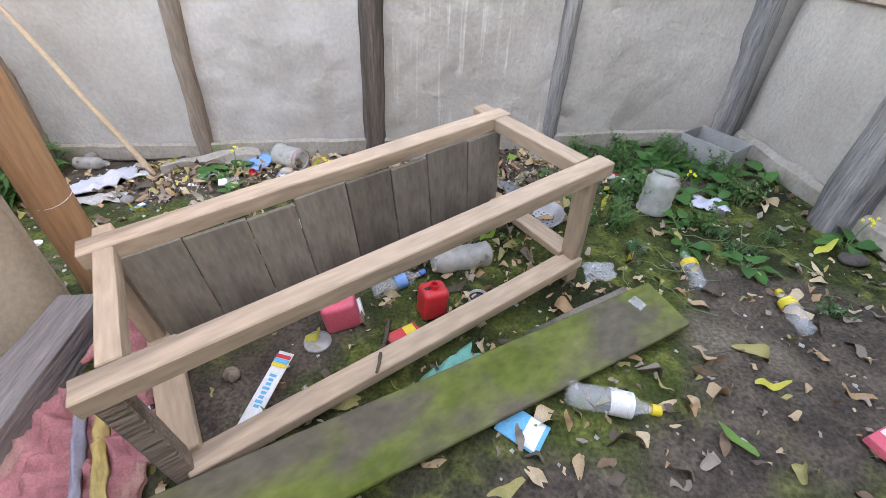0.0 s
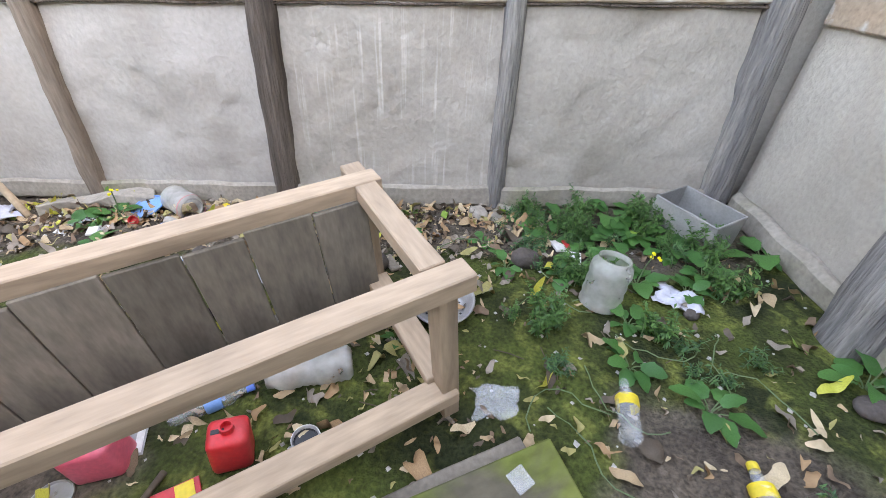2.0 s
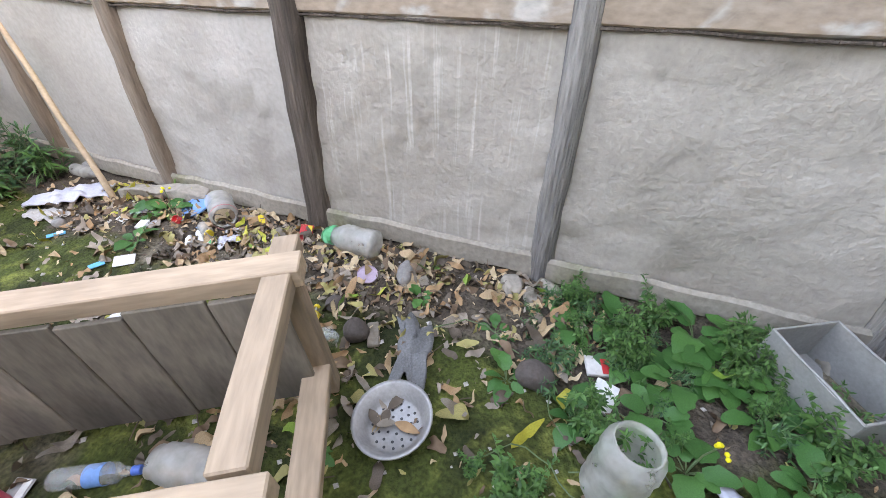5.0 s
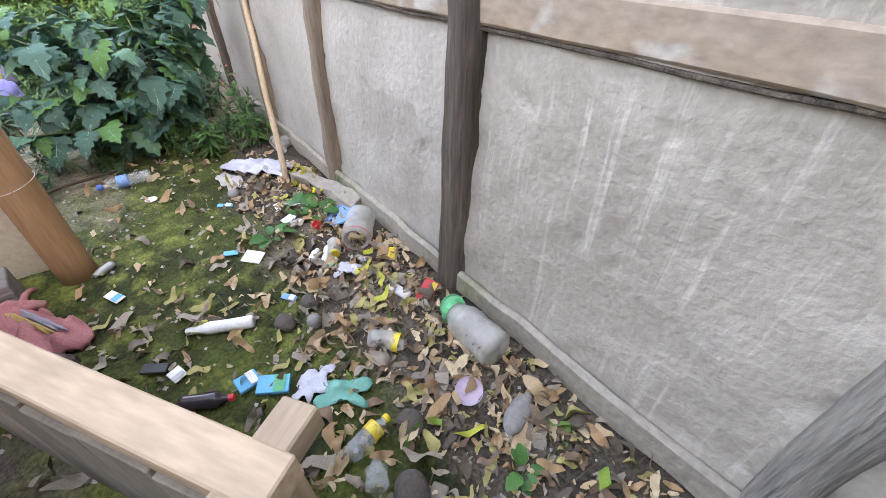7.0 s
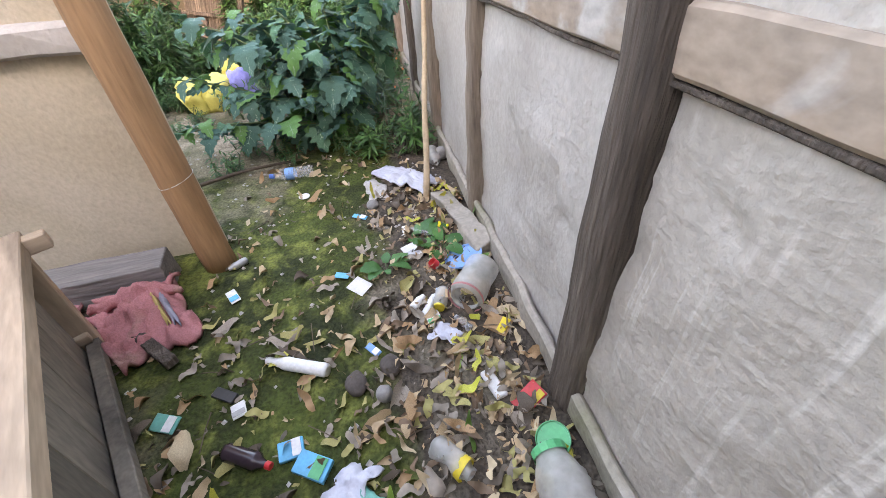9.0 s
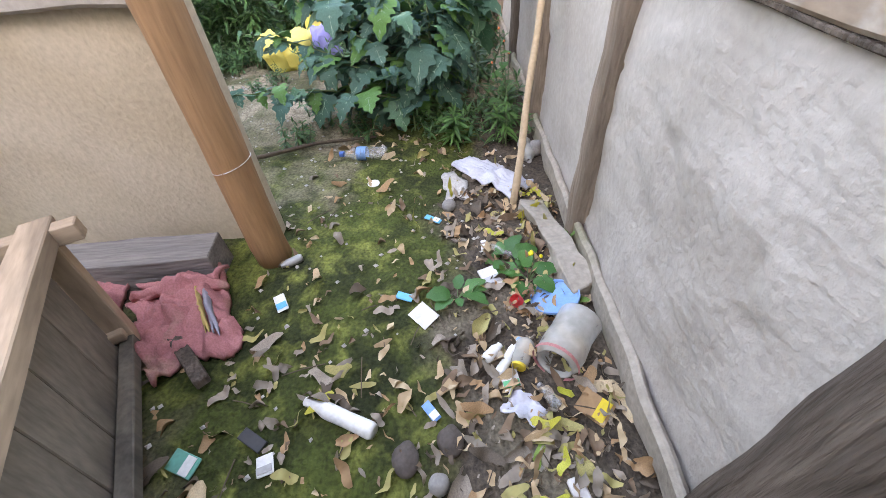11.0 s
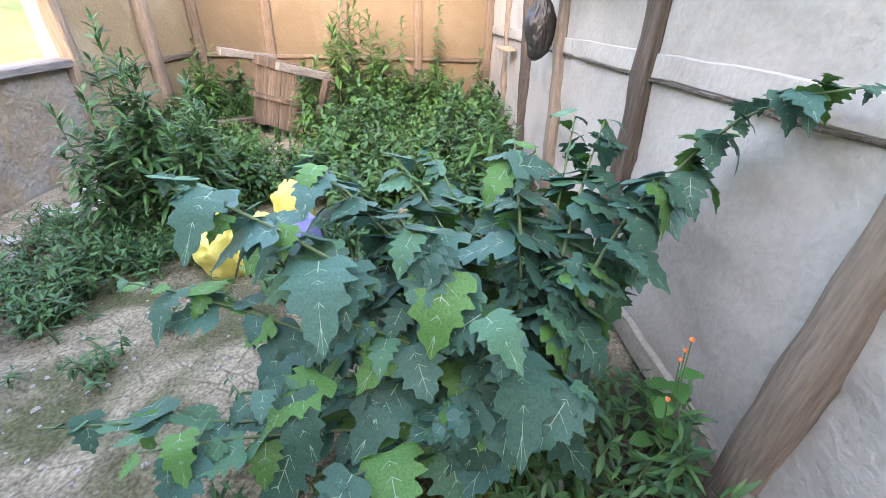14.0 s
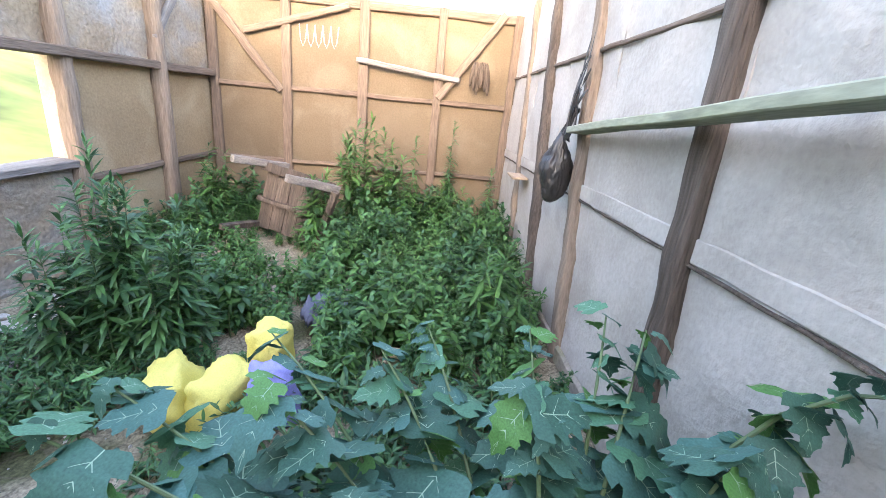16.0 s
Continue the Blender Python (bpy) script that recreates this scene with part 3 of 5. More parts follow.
rail_part("top_rail", (-0.03, 0.03, BH_ - 0.03), (BL_ + 0.04, 0.03, BH_ - 0.03), 0.08, 0.06, BOARD_PALE)
rail_part("top_rail", (-0.02, BW_ - 0.03, BH_ - 0.03), (BL_ + 0.02, BW_ - 0.03, BH_ - 0.03), 0.09, 0.06, BOARD_PALE)
rail_part("end_rail", (0.05, 0.08, BH_ - 0.035), (0.05, BW_ + 0.08, BH_ - 0.035), 0.058, 0.06, BOARD_PALE)
rail_part("end_rail", (BL_ - 0.04, 0.08, BH_ - 0.035), (BL_ - 0.04, BW_ + 0.10, BH_ - 0.035), 0.075, 0.06, BOARD_PALE)
rail_part("lower_rail", (0.03, 0.03, 0.07), (BL_ - 0.02, 0.03, 0.07), 0.09, 0.05, BOARD_PALE)
rail_part("lower_rail", (0.03, BW_ - 0.03, 0.05), (BL_ - 0.02, BW_ - 0.03, 0.05), 0.05, 0.05, BOARD_GREY)
rail_part("cross_rail", (0.03, 0.06, 0.10), (0.03, BW_ - 0.02, 0.10), 0.10, 0.04, BOARD_PALE)
rail_part("cross_rail", (BL_ - 0.05, 0.06, 0.10), (BL_ - 0.05, BW_ - 0.04, 0.10), 0.09, 0.04, BOARD_PALE)
for x, y in ((0.02, 0.04), (BL_ - 0.04, 0.04), (0.02, BW_ - 0.04), (BL_ - 0.04, BW_ - 0.01)):
    rail_part("leg", (x, y, -0.05), (x, y, BH_ - 0.06), 0.07, 0.06, TIMBER_BROWN if y < 0.1 and x < 0.1 else BOARD_PALE)
px_ = 0.06
for i in range(8):
    w = 0.197 + 0.02 * math.sin(i * 2.3)
    ob = part("plank", box((w - 0.005, 0.018, 0.47), bevel=0.003, cuts=2, rough=0.003), BOARD_GREY, bench)
    ob.location = (px_ + w / 2, BW_ - 0.075, BH_ - 0.065 - 0.225 - 0.01 * (i % 3))
    px_ += w

# ---- plastics, cloth, stone, leaves ----
def plain(name, col, rough=0.5, dirt=0.3, metal=0.0, bump=0.15):
    d = tuple(c * (1 - dirt) + 0.12 * dirt for c in col)
    return surface(name, col, d, 9, 90, rough, bump, 0.004, metal=metal, grain=0.15, spec=0.4)


CLEAR = clear_plastic("scuffed_clear_plastic", alpha=0.2)
FROST = clear_plastic("frosted_dusty_plastic", (0.55, 0.53, 0.49), 0.4, 0.45)
RED = plain("red_plastic", (0.62, 0.025, 0.03), 0.4)
PINK = plain("pink_plastic", (0.72, 0.11, 0.16), 0.4)
BLUE = plain("blue_plastic", (0.05, 0.16, 0.55), 0.4)
BLUE_PALE = plain("faded_blue_plastic", (0.14, 0.33, 0.66), 0.5)
CYAN = plain("printed_blue_card", (0.06, 0.42, 0.66), 0.5)
YELLOW = plain("yellow_print", (0.75, 0.55, 0.03), 0.45)
GREEN = plain("green_plastic", (0.05, 0.42, 0.17), 0.4)
TEAL = plain("teal_film", (0.10, 0.38, 0.30), 0.35)
WHITE = plain("dirty_white_plastic", (0.72, 0.71, 0.69), 0.5, 0.25)
PAPER = plain("soiled_paper", (0.66, 0.63, 0.60), 0.85, 0.3)
FILM = plain("greyish_white_film", (0.50, 0.50, 0.56), 0.45, 0.15)
PURPLE_FILM = plain("faded_purple_film", (0.50, 0.38, 0.48), 0.45)
BLACK = plain("black_plastic", (0.02, 0.02, 0.022), 0.4, 0.2)
AMBER = plain("dark_syrup_glass", (0.035, 0.02, 0.025), 0.15, 0.1)
METAL = plain("grey_tin", (0.42, 0.41, 0.40), 0.5, 0.4, 0.55)
TIN_BOX = plain("dull_zinc_sheet", (0.33, 0.32, 0.305), 0.6, 0.3, 0.25)
STONE = surface("river_stone", (0.26, 0.245, 0.23), (0.20, 0.185, 0.175), 6, 80, 0.85, 0.4, 0.006, grain=0.25)
STONE_DARK = surface("dark_stone", (0.105, 0.085, 0.075), (0.07, 0.058, 0.05), 8, 80, 0.9, 0.6, 0.01, grain=0.3)
RUBBLE = surface("pale_rubble", (0.50, 0.47, 0.44), (0.36, 0.33, 0.30), 5, 60, 0.95, 0.7, 0.02, grain=0.3)
SACK_PINK = surface("faded_red_woven_sack", (0.46, 0.19, 0.19), (0.36, 0.14, 0.14), 6, 150, 0.85, 0.5, 0.01, third=(0.36, 0.25, 0.18), third_scale=4, third_at=0.62, grain=0.3)
SACK_YELLOW = surface("yellow_woven_sack", (0.72, 0.63, 0.17), (0.60, 0.52, 0.14), 6, 150, 0.7, 0.5, 0.01, grain=0.2)
SACK_PURPLE = surface("lilac_woven_sack", (0.28, 0.28, 0.62), (0.22, 0.22, 0.50), 6, 150, 0.7, 0.5, 0.01, grain=0.2)
GREYRAG = surface("grey_rag", (0.19, 0.19, 0.19), (0.12, 0.12, 0.12), 8, 120, 0.9, 0.6, 0.01, grain=0.3)
BAMBOO = surface("dry_bamboo", (0.52, 0.40, 0.27), (0.42, 0.31, 0.21), 5, 60, 0.7, 0.3, 0.004, grain=0.2)
GREEN_PLANK = surface("algae_stained_plank", (0.34, 0.335, 0.29), (0.27, 0.29, 0.17), 3, 60, 0.9, 0.6, 0.008, stretch=(0.2, 1, 1), third=(0.12, 0.12, 0.10), third_scale=7, third_at=0.66, grain=0.3)
DRY = island_leaf("dry_leaves", [(0.40, 0.28, 0.165), (0.17, 0.11, 0.07), (0.47, 0.36, 0.23), (0.27, 0.22, 0.175), (0.10, 0.075, 0.055), (0.33, 0.20, 0.105), (0.20, 0.165, 0.13), (0.30, 0.26, 0.10)], 0.75)
FRESH = island_leaf("fallen_green_leaves", [(0.16, 0.26, 0.04), (0.42, 0.42, 0.06), (0.11, 0.22, 0.05), (0.40, 0.36, 0.05)], 0.5)
SEED = island_leaf("seedling_leaves", [(0.030, 0.115, 0.028), (0.065, 0.19, 0.045), (0.045, 0.15, 0.038)], 0.45, 0.2)
BIGLEAF = island_leaf("blue_green_leaves", [(0.040, 0.110, 0.078), (0.060, 0.155, 0.115), (0.070, 0.185, 0.105), (0.055, 0.145, 0.120), (0.085, 0.22, 0.06), (0.05, 0.13, 0.095)], 0.55, 0.2)
VEIN = plain("pale_vein", (0.26, 0.40, 0.28), 0.5, 0.1)
WEED = island_leaf("weed_leaves", [(0.028, 0.080, 0.022), (0.045, 0.125, 0.032), (0.075, 0.18, 0.045)], 0.5, 0.15)
WEED_DARK = island_leaf("dark_weed_leaves", [(0.025, 0.075, 0.035), (0.04, 0.11, 0.045), (0.065, 0.16, 0.05)], 0.45, 0.12)
STEM = plain("green_stem", (0.10, 0.16, 0.06), 0.6)
TWIG = surface("dead_twig", (0.13, 0.095, 0.068), (0.07, 0.054, 0.042), 8, 60, 0.9, 0.3, 0.004, grain=0.3)
ORANGE = plain("orange_petals", (0.75, 0.22, 0.08), 0.5, 0.05)
FLOWER = plain("yellow_petals", (0.80, 0.68, 0.02), 0.5, 0.05)


def on(x, y, dz=0.0):
    return Vector((x, y, gh(x, y) + dz))


# -- leaf geometry --
def blade(L, W, curl=0.3, fold=0.25, n=5, tip=0.9):
    """A pointed leaf along +x: vertices and faces."""
    vs, fs = [], []
    for i in range(n + 1):
        t = i / n
        w = W / 2 * math.sin(math.pi * min(0.98, 0.06 + t * 0.94)) ** tip
        z = -curl * L * t * t
        vs += [(L * t, -w, z + fold * w), (L * t, 0, z), (L * t, w, z + fold * w)]
    for i in range(n):
        a = i * 3
        fs += [(a, a + 3, a + 4, a + 1), (a + 1, a + 4, a + 5, a + 2)]
    return vs, fs


def merge(name, pieces, materials):
    """One mesh out of (vertices, faces, matrix, slot)."""
    V, F, S = [], [], []
    for vs, fs, m, slot in pieces:
        k = len(V)
        V += [tuple(m @ Vector(v)) for v in vs]
        F += [tuple(k + i for i in f) for f in fs]
        S += [slot] * len(fs)
    me = bpy.data.meshes.new(name)
    me.from_pydata(V, [], F)
    for m in materials:
        me.materials.append(m)
    me.polygons.foreach_set("material_index", S)
    me.polygons.foreach_set("use_smooth", [True] * len(F))
    return me


def lobed(L, droop=0.35, seed=0):
    """A broad toothed leaf with pale raised veins."""
    r = random.Random(seed)
    n = 30
    vs, fs = [], []

    def z_at(t, w):
        return -droop * L * t * t + 0.22 * abs(w) - 0.5 * w * w / L + 0.022 * L * math.sin(t * 9 + seed)
    for i in range(n + 1):
        t = i / n
        env = 0.50 * L * (math.sin(math.pi * (0.10 + 0.90 * t) ** 0.60)) ** 0.8 if t < 1 else 0
        p = (t * 4.2 + 0.25) % 1.0
        q = (t * 12.6 + 0.4) % 1.0
        tooth = 0.56 + 0.44 * (p / 0.72 if p < 0.72 else (1 - p) / 0.28) + 0.06 * q
        w = max(0.002, env * tooth)
        for sgn in (-1, -0.5, 0, 0.5, 1):
            fwd = 0.10 * L * abs(sgn) * (1 - t) * tooth
            vs.append((L * t + fwd - 0.12 * L * abs(sgn) * (t < 0.1), sgn * w * r.uniform(0.92, 1.08), z_at(t, sgn * w) + 0.012 * L * r.uniform(-1, 1) * (abs(sgn) == 0.5)))
    for i in range(n):
        for j in range(4):
            a = i * 5 + j
            fs.append((a, a + 5, a + 6, a + 1))
    k = len(vs)
    vein_faces = []

    def strip(p0, p1, w0):
        a = Vector(p0)
        b = Vector(p1)
        m = 5
        base = len(vs)
        for q in range(m + 1):
            s = q / m
            x, y = a.x + (b.x - a.x) * s, a.y + (b.y - a.y) * s
            side = Vector((-(b.y - a.y), b.x - a.x)).normalized() * w0 * (1 - 0.7 * s)
            z = z_at(x / L, y) + 0.0025
            vs.append((x + side.x, y + side.y, z))
            vs.append((x - side.x, y - side.y, z))
        for q in range(m):
            c = base + q * 2
            vein_faces.append((c, c + 2, c + 3, c + 1))
    strip((0, 0, 0), (0.97 * L, 0, 0), 0.009 * L + 0.0006)
    for t in (0.14, 0.34, 0.56, 0.76):
        for s in (-1, 1):
            strip((t * L, 0, 0), (min(0.97, t + 0.22) * L, s * 0.31 * L * math.sin(math.pi * min(0.97, t + 0.2)) ** 0.7, 0), 0.005 * L + 0.0004)
    me = bpy.data.meshes.new("leaf")
    me.from_pydata(vs, [], fs + vein_faces)
    me.materials.append(BIGLEAF)
    me.materials.append(VEIN)
    me.polygons.foreach_set("material_index", [0] * len(fs) + [1] * len(vein_faces))
    me.polygons.foreach_set("use_smooth", [True] * (len(fs) + len(vein_faces)))
    return me


# ---- containers ----
def bottle(name, p, q, r, body, label, category="bottle", cap=None, band=None, band_at=(0.35, 0.6), neck=0.35, ribs=5, mouth=False, dent=0.12):
    """A bottle lying (or standing) with its base at p and its mouth at q."""
    p, q = Vector(p), Vector(q)
    L = (q - p).length
    m = Matrix.Translation(p) @ (q - p).to_track_quat("Z", "Y").to_matrix().to_4x4()
    e = thing(name, m, label, category)
    sh = 0.78 if not mouth else 0.84
    prof = [(0, 0.006), (r * 0.8, 0), (r, 0.012)]
    for i in range(ribs * 2 + 1):
        z = 0.02 + (sh * L * 0.86 - 0.02) * i / (ribs * 2)
        prof.append((r * (1 if i % 2 == 0 else 0.94), z))
    prof += [(r * 0.92, sh * L * 0.92), (r * (neck + 0.22), sh * L), (r * neck, L * 0.9), (r * neck, L * 0.985)]
    if mouth:
        prof = prof[:-4] + [(r * 0.97, 0.87 * L), (r * 0.80, 0.93 * L), (r * 0.80, L), (r * 0.74, L), (r * 0.74, 0.9 * L)]
    part("body", lathe(prof, 18, wobble=dent), body, e, smooth=True)
    if band:
        z0, z1 = band_at[0] * L, band_at[1] * L
        part("label_band", lathe([(r * 1.015, z0), (r * 1.02, (z0 + z1) / 2), (r * 1.015, z1)], 18, wobble=dent * 0.6), band, e, smooth=True)
    if cap:
        rc = r * (neck + 0.08)
        part("cap", lathe([(rc, L * 0.91), (rc, L * 1.0), (rc * 0.9, L * 1.01), (0, L * 1.01)], 14), cap, e)
    return e


def lying(x0, y0, x1, y1, r):
    return on(x0, y0, r * 0.96), on(x1, y1, r * 0.96)


bottle("plastic_bottle", *lying(-0.13, 1.20, 0.10, 1.33, 0.034), 0.034, CLEAR, "clear plastic water bottle with a blue label beneath the bed frame", cap=BLUE, band=BLUE_PALE, band_at=(0.42, 0.62))
bottle("plastic_jar", *lying(0.42, 1.44, 0.14, 1.36, 0.062), 0.062, FROST, "dusty ribbed clear jar lying beneath the bed frame", "jar", ribs=8, mouth=True)
bottle("sauce_bottle", *lying(1.345, 1.19, 1.39, 1.42, 0.034), 0.036, CLEAR, "crushed clear bottle with a yellow label on moss", band=YELLOW, band_at=(0.5, 0.68), neck=0.4, ribs=6, dent=0.25)
bottle("sauce_bottle", *lying(1.64, 0.90, 1.68, 1.14, 0.034), 0.034, CLEAR, "flattened clear bottle with yellow label and cap", cap=YELLOW, band=YELLOW, band_at=(0.55, 0.72), neck=0.4, ribs=6, dent=0.25)
bottle("soda_bottle", *lying(0.60, 0.66, 0.90, 0.585, 0.045), 0.045, CLEAR, "dented clear soda bottle with pale yellow label and yellow cap", cap=YELLOW, band=WHITE, band_at=(0.45, 0.7), ribs=3, dent=0.2)
bottle("medicine_bottle", *lying(-0.89, 0.62, -0.80, 0.68, 0.028), 0.028, AMBER, "dark medicine bottle with a white label on the sack", band=WHITE, band_at=(0.2, 0.62), ribs=1, dent=0.0, cap=BLACK)
bottle("medicine_bottle", *lying(-0.31, 1.58, -0.225, 1.735, 0.03), 0.03, AMBER, "dark syrup bottle with a red cap on the earth", cap=RED, ribs=1, dent=0.0)
bottle("lotion_bottle", *lying(-0.55, 1.90, -0.655, 1.665, 0.027), 0.027, WHITE, "dirty white plastic bottle lying among dry leaves", cap=WHITE, ribs=1, dent=0.05, neck=0.5)
bottle("plastic_jug", *lying(0.20, 2.565, -0.07, 2.56, 0.075), 0.075, FROST, "ribbed clear jug with a green lid beside the skirting", "jug", cap=GREEN, ribs=6, neck=0.62, dent=0.1)
bottle("storage_jar", *lying(-0.93, 2.60, -0.74, 2.47, 0.075), 0.078, FROST, "cloudy storage jar on its side with a brown-red rim", "jar", mouth=True, ribs=1, band=SACK_PINK, band_at=(0.93, 0.985), dent=0.04)
bottle("plastic_bottle", *lying(-2.30, 1.75, -2.33, 1.45, 0.042), 0.042, CLEAR, "clear water bottle with a blue label on mossy earth", cap=BLUE, band=BLUE_PALE, band_at=(0.42, 0.62), ribs=8)
bottle("glass_bottle", *lying(-2.36, 2.60, -2.13, 2.60, 0.042), 0.044, FROST, "dusty clear bottle against the skirting", ribs=1, dent=0.05)
bottle("small_vial", *lying(-1.37, 1.46, -1.31, 1.38, 0.02), 0.02, METAL, "small grey vial lying beside the log post", "vial", ribs=1, neck=0.5, dent=0.0)
bottle("small_vial", *lying(-1.40, 2.32, -1.30, 2.44, 0.018), 0.018, CLEAR, "small clear vial near the skirting", "vial", cap=WHITE, ribs=1, neck=0.5)
bottle("small_vial", *lying(-0.62, 2.47, -0.70, 2.42, 0.018), 0.02, CLEAR, "small cloudy vial beside the storage jar", "vial", cap=METAL, ribs=1, neck=0.5)
bottle("ointment_tube", *lying(-0.80, 2.25, -0.86, 2.31, 0.02), 0.02, WHITE, "short white plastic tube among leaves", "tube", ribs=1, neck=0.6)
bottle("ointment_tube", *lying(-0.74, 2.29, -0.88, 2.38, 0.018), 0.018, WHITE, "slim white plastic tube among leaves", "tube", cap=BLUE_PALE, ribs=1, neck=0.5)
bottle("plastic_bottle", *lying(-0.86, 2.40, -0.76, 2.36, 0.03), 0.032, FROST, "cloudy squat bottle with a yellow top", cap=YELLOW, ribs=1, neck=0.7)
bottle("plastic_bottle", *lying(-0.18, 2.24, -0.06, 2.33, 0.034), 0.036, FROST, "crumpled clear bottle with a yellow label", band=YELLOW, band_at=(0.65, 0.85), ribs=4, dent=0.4, neck=0.6)
bottle("plastic_bottle", *lying(0.20, 1.96, 0.16, 2.12, 0.03), 0.032, CLEAR, "small clear bottle with yellow label and yellow cap", cap=YELLOW, band=YELLOW, band_at=(0.5, 0.72), ribs=2)
bottle("plastic_bottle", *lying(0.34, 1.98, 0.26, 2.02, 0.03), 0.036, CLEAR, "short clear bottle end beside a dark stone", ribs=2, dent=0.3)
e = bottle("upright_jar", on(1.41, 1.84, 0), on(1.43, 1.87, 0.235), 0.088, FROST, "cloudy open plastic jar standing among seedlings", "jar", mouth=True, ribs=3, dent=0.03)


def jerry(name, at, size, material, label, heading, lean=0):
    """A small square canister with a grip hole, a neck and a base rim."""
    e = thing(name, Matrix.Translation(at) @ pose(0, 0, 0, 0, lean, heading), label, "canister")
    sx, sy, sz = size
    b = bmesh.new()
    bmesh.ops.create_cube(b, size=1)
    bmesh.ops.scale(b, vec=size, verts=b.verts)
    bmesh.ops.bevel(b, geom=b.edges[:], offset=0.022, segments=4, profile=0.5, affect="EDGES")
    bmesh.ops.translate(b, vec=(0, 0, sz / 2), verts=b.verts)
    part("body", b, material, e, smooth=True)
    part("neck", lathe([(0.02, sz - 0.004), (0.02, sz + 0.02), (0.015, sz + 0.02), (0.015, sz)], 12), material, e)
    part("grip_hole", box((0.035, 0.016, 0.004), (-sx * 0.22, 0, sz), bevel=0.0015), BLACK, e)
    return e


jerry("canister", on(0.13, 1.10, -0.005), (0.115, 0.10, 0.15), RED, "bright red plastic canister beneath the bed frame", 22, 4)
jerry("canister", on(-0.24, 1.06, -0.005), (0.145, 0.11, 0.14), PINK, "faded pink plastic canister beneath the bed frame", 15, -8)


def disc(name, x, y, r, material, label, category, tilt=(0, 0), rim=0.012, dz=0.004):
    ob = obj(name, lathe([(0, 0), (r * 0.95, 0.0), (r, 0.003), (r, rim), (r * 0.95, rim), (r * 0.92, 0.005), (0, 0.005)], 24), material)
    ob.matrix_world = Matrix.Translation(on(x, y, dz + r * math.sin(radians(max(abs(tilt[0]), abs(tilt[1])))))) @ pose(0, 0, 0, tilt[0], tilt[1], 0)
    return tagged(ob, label, category)


disc("jar_lid", -1.06, 2.54, 0.095, BLUE_PALE, "faded blue round plastic lid among dry leaves", "lid", (14, -10))
disc("jar_lid", -0.11, 2.60, 0.055, GREEN, "green round plastic lid beside the jug", "lid", (25, 10))
disc("jar_lid", -0.33, 0.95, 0.055, FROST, "dull grey plastic lid beneath the bed frame", "lid")
disc("jar_lid", -2.01, 1.70, 0.035, WHITE, "small white disc lying on moss", "lid", rim=0.004)
disc("bottle_cap", -1.05, 2.40, 0.024, RED, "small red bottle cap on the earth", "cap", (40, 0), rim=0.03)
cup = disc("cup", 0.34, 1.15, 0.045, WHITE, "small black cup with white rim beneath the bed", "cup", rim=0.035)
soot = disc("filling", 0.34, 1.15, 0.038, BLACK, "black sooty filling", "filling", dz=0.016)
disc("jar_lid", 0.24, 2.40, 0.05, PURPLE_FILM, "crumpled mauve wrapper disc among leaves", "wrapper", (15, 12))

# colander with its holes as dark studs
cl = thing("colander", Matrix.Translation(on(0.74, 1.77, 0.005)) @ pose(0, 0, 0, 6, -5, 0), "battered aluminium colander with leaves lying in it", "colander")
part("bowl", lathe([(0, 0.004), (0.085, 0.0), (0.10, 0.012), (0.125, 0.06), (0.135, 0.064), (0.135, 0.070), (0.122, 0.066), (0.095, 0.016), (0.083, 0.008), (0, 0.010)], 28), METAL, cl, smooth=True)
hole = lathe([(0.005, 0.0), (0.005, 0.0012), (0, 0.0012)], 8)
hm = None
for ring, cnt in ((0.03, 6), (0.055, 11), (0.076, 15)):
    for k in range(cnt):
        t = 2 * math.pi * k / cnt + ring * 40
        if hm is None:
            ob = part("hole", hole, BLACK, cl)
            hm = ob.data
        else:
            ob = new("hole", hm)
            ob.parent = cl
        ob.location = (ring * math.cos(t), ring * math.sin(t), 0.0085 + 0.0)

for k in range(5):
    vs_, fs_ = blade(0.09 - 0.008 * k, 0.035, 0.1, 0.3)
    lf = new("fallen_leaf", merge("fallen_leaf", [(vs_, fs_, Matrix.Identity(4), 0)], [DRY]))
    lf.matrix_world = Matrix.Translation(on(0.74 + 0.03 * math.cos(k * 2.1) - 0.03, 1.77 + 0.04 * math.sin(k * 2.1), 0.03)) @ pose(0, 0, 0, 10, -5, k * 71)
    tagged(lf, "dry brown leaf lying in the colander", "leaf", "fallen leaves")

# open zinc box
zb = thing("zinc_box", Matrix.Translation(on(2.03, 2.425, -0.005)) @ pose(0, 0, 0, 0, 2, -57), "open grey sheet-metal box standing in the wall corner", "box")
for nm, s, a in (("side_panel", (0.35, 0.006, 0.19), (0, -0.13, 0.095)), ("side_panel", (0.35, 0.006, 0.19), (0, 0.13, 0.095)), ("end_panel", (0.006, 0.254, 0.19), (-0.172, 0, 0.095)),
                 ("end_panel", (0.006, 0.254, 0.19), (0.172, 0, 0.095)), ("bottom", (0.34, 0.25, 0.006), (0, 0, 0.006))):
    part(nm, box(s, a, bevel=0.002, cuts=5, rough=0.004), TIN_BOX, zb)
for y in (-0.13, 0.13):
    part("rolled_rim", tube([(x, y + 0.003 * math.sin(x * 30), 0.192) for x in np.linspace(-0.175, 0.175, 8)], 0.005, 6), TIN_BOX, zb)
for x in (-0.172, 0.172):
    part("rolled_rim", tube([(x, y, 0.192) for y in np.linspace(-0.13, 0.13, 6)], 0.005, 6), TIN_BOX, zb)


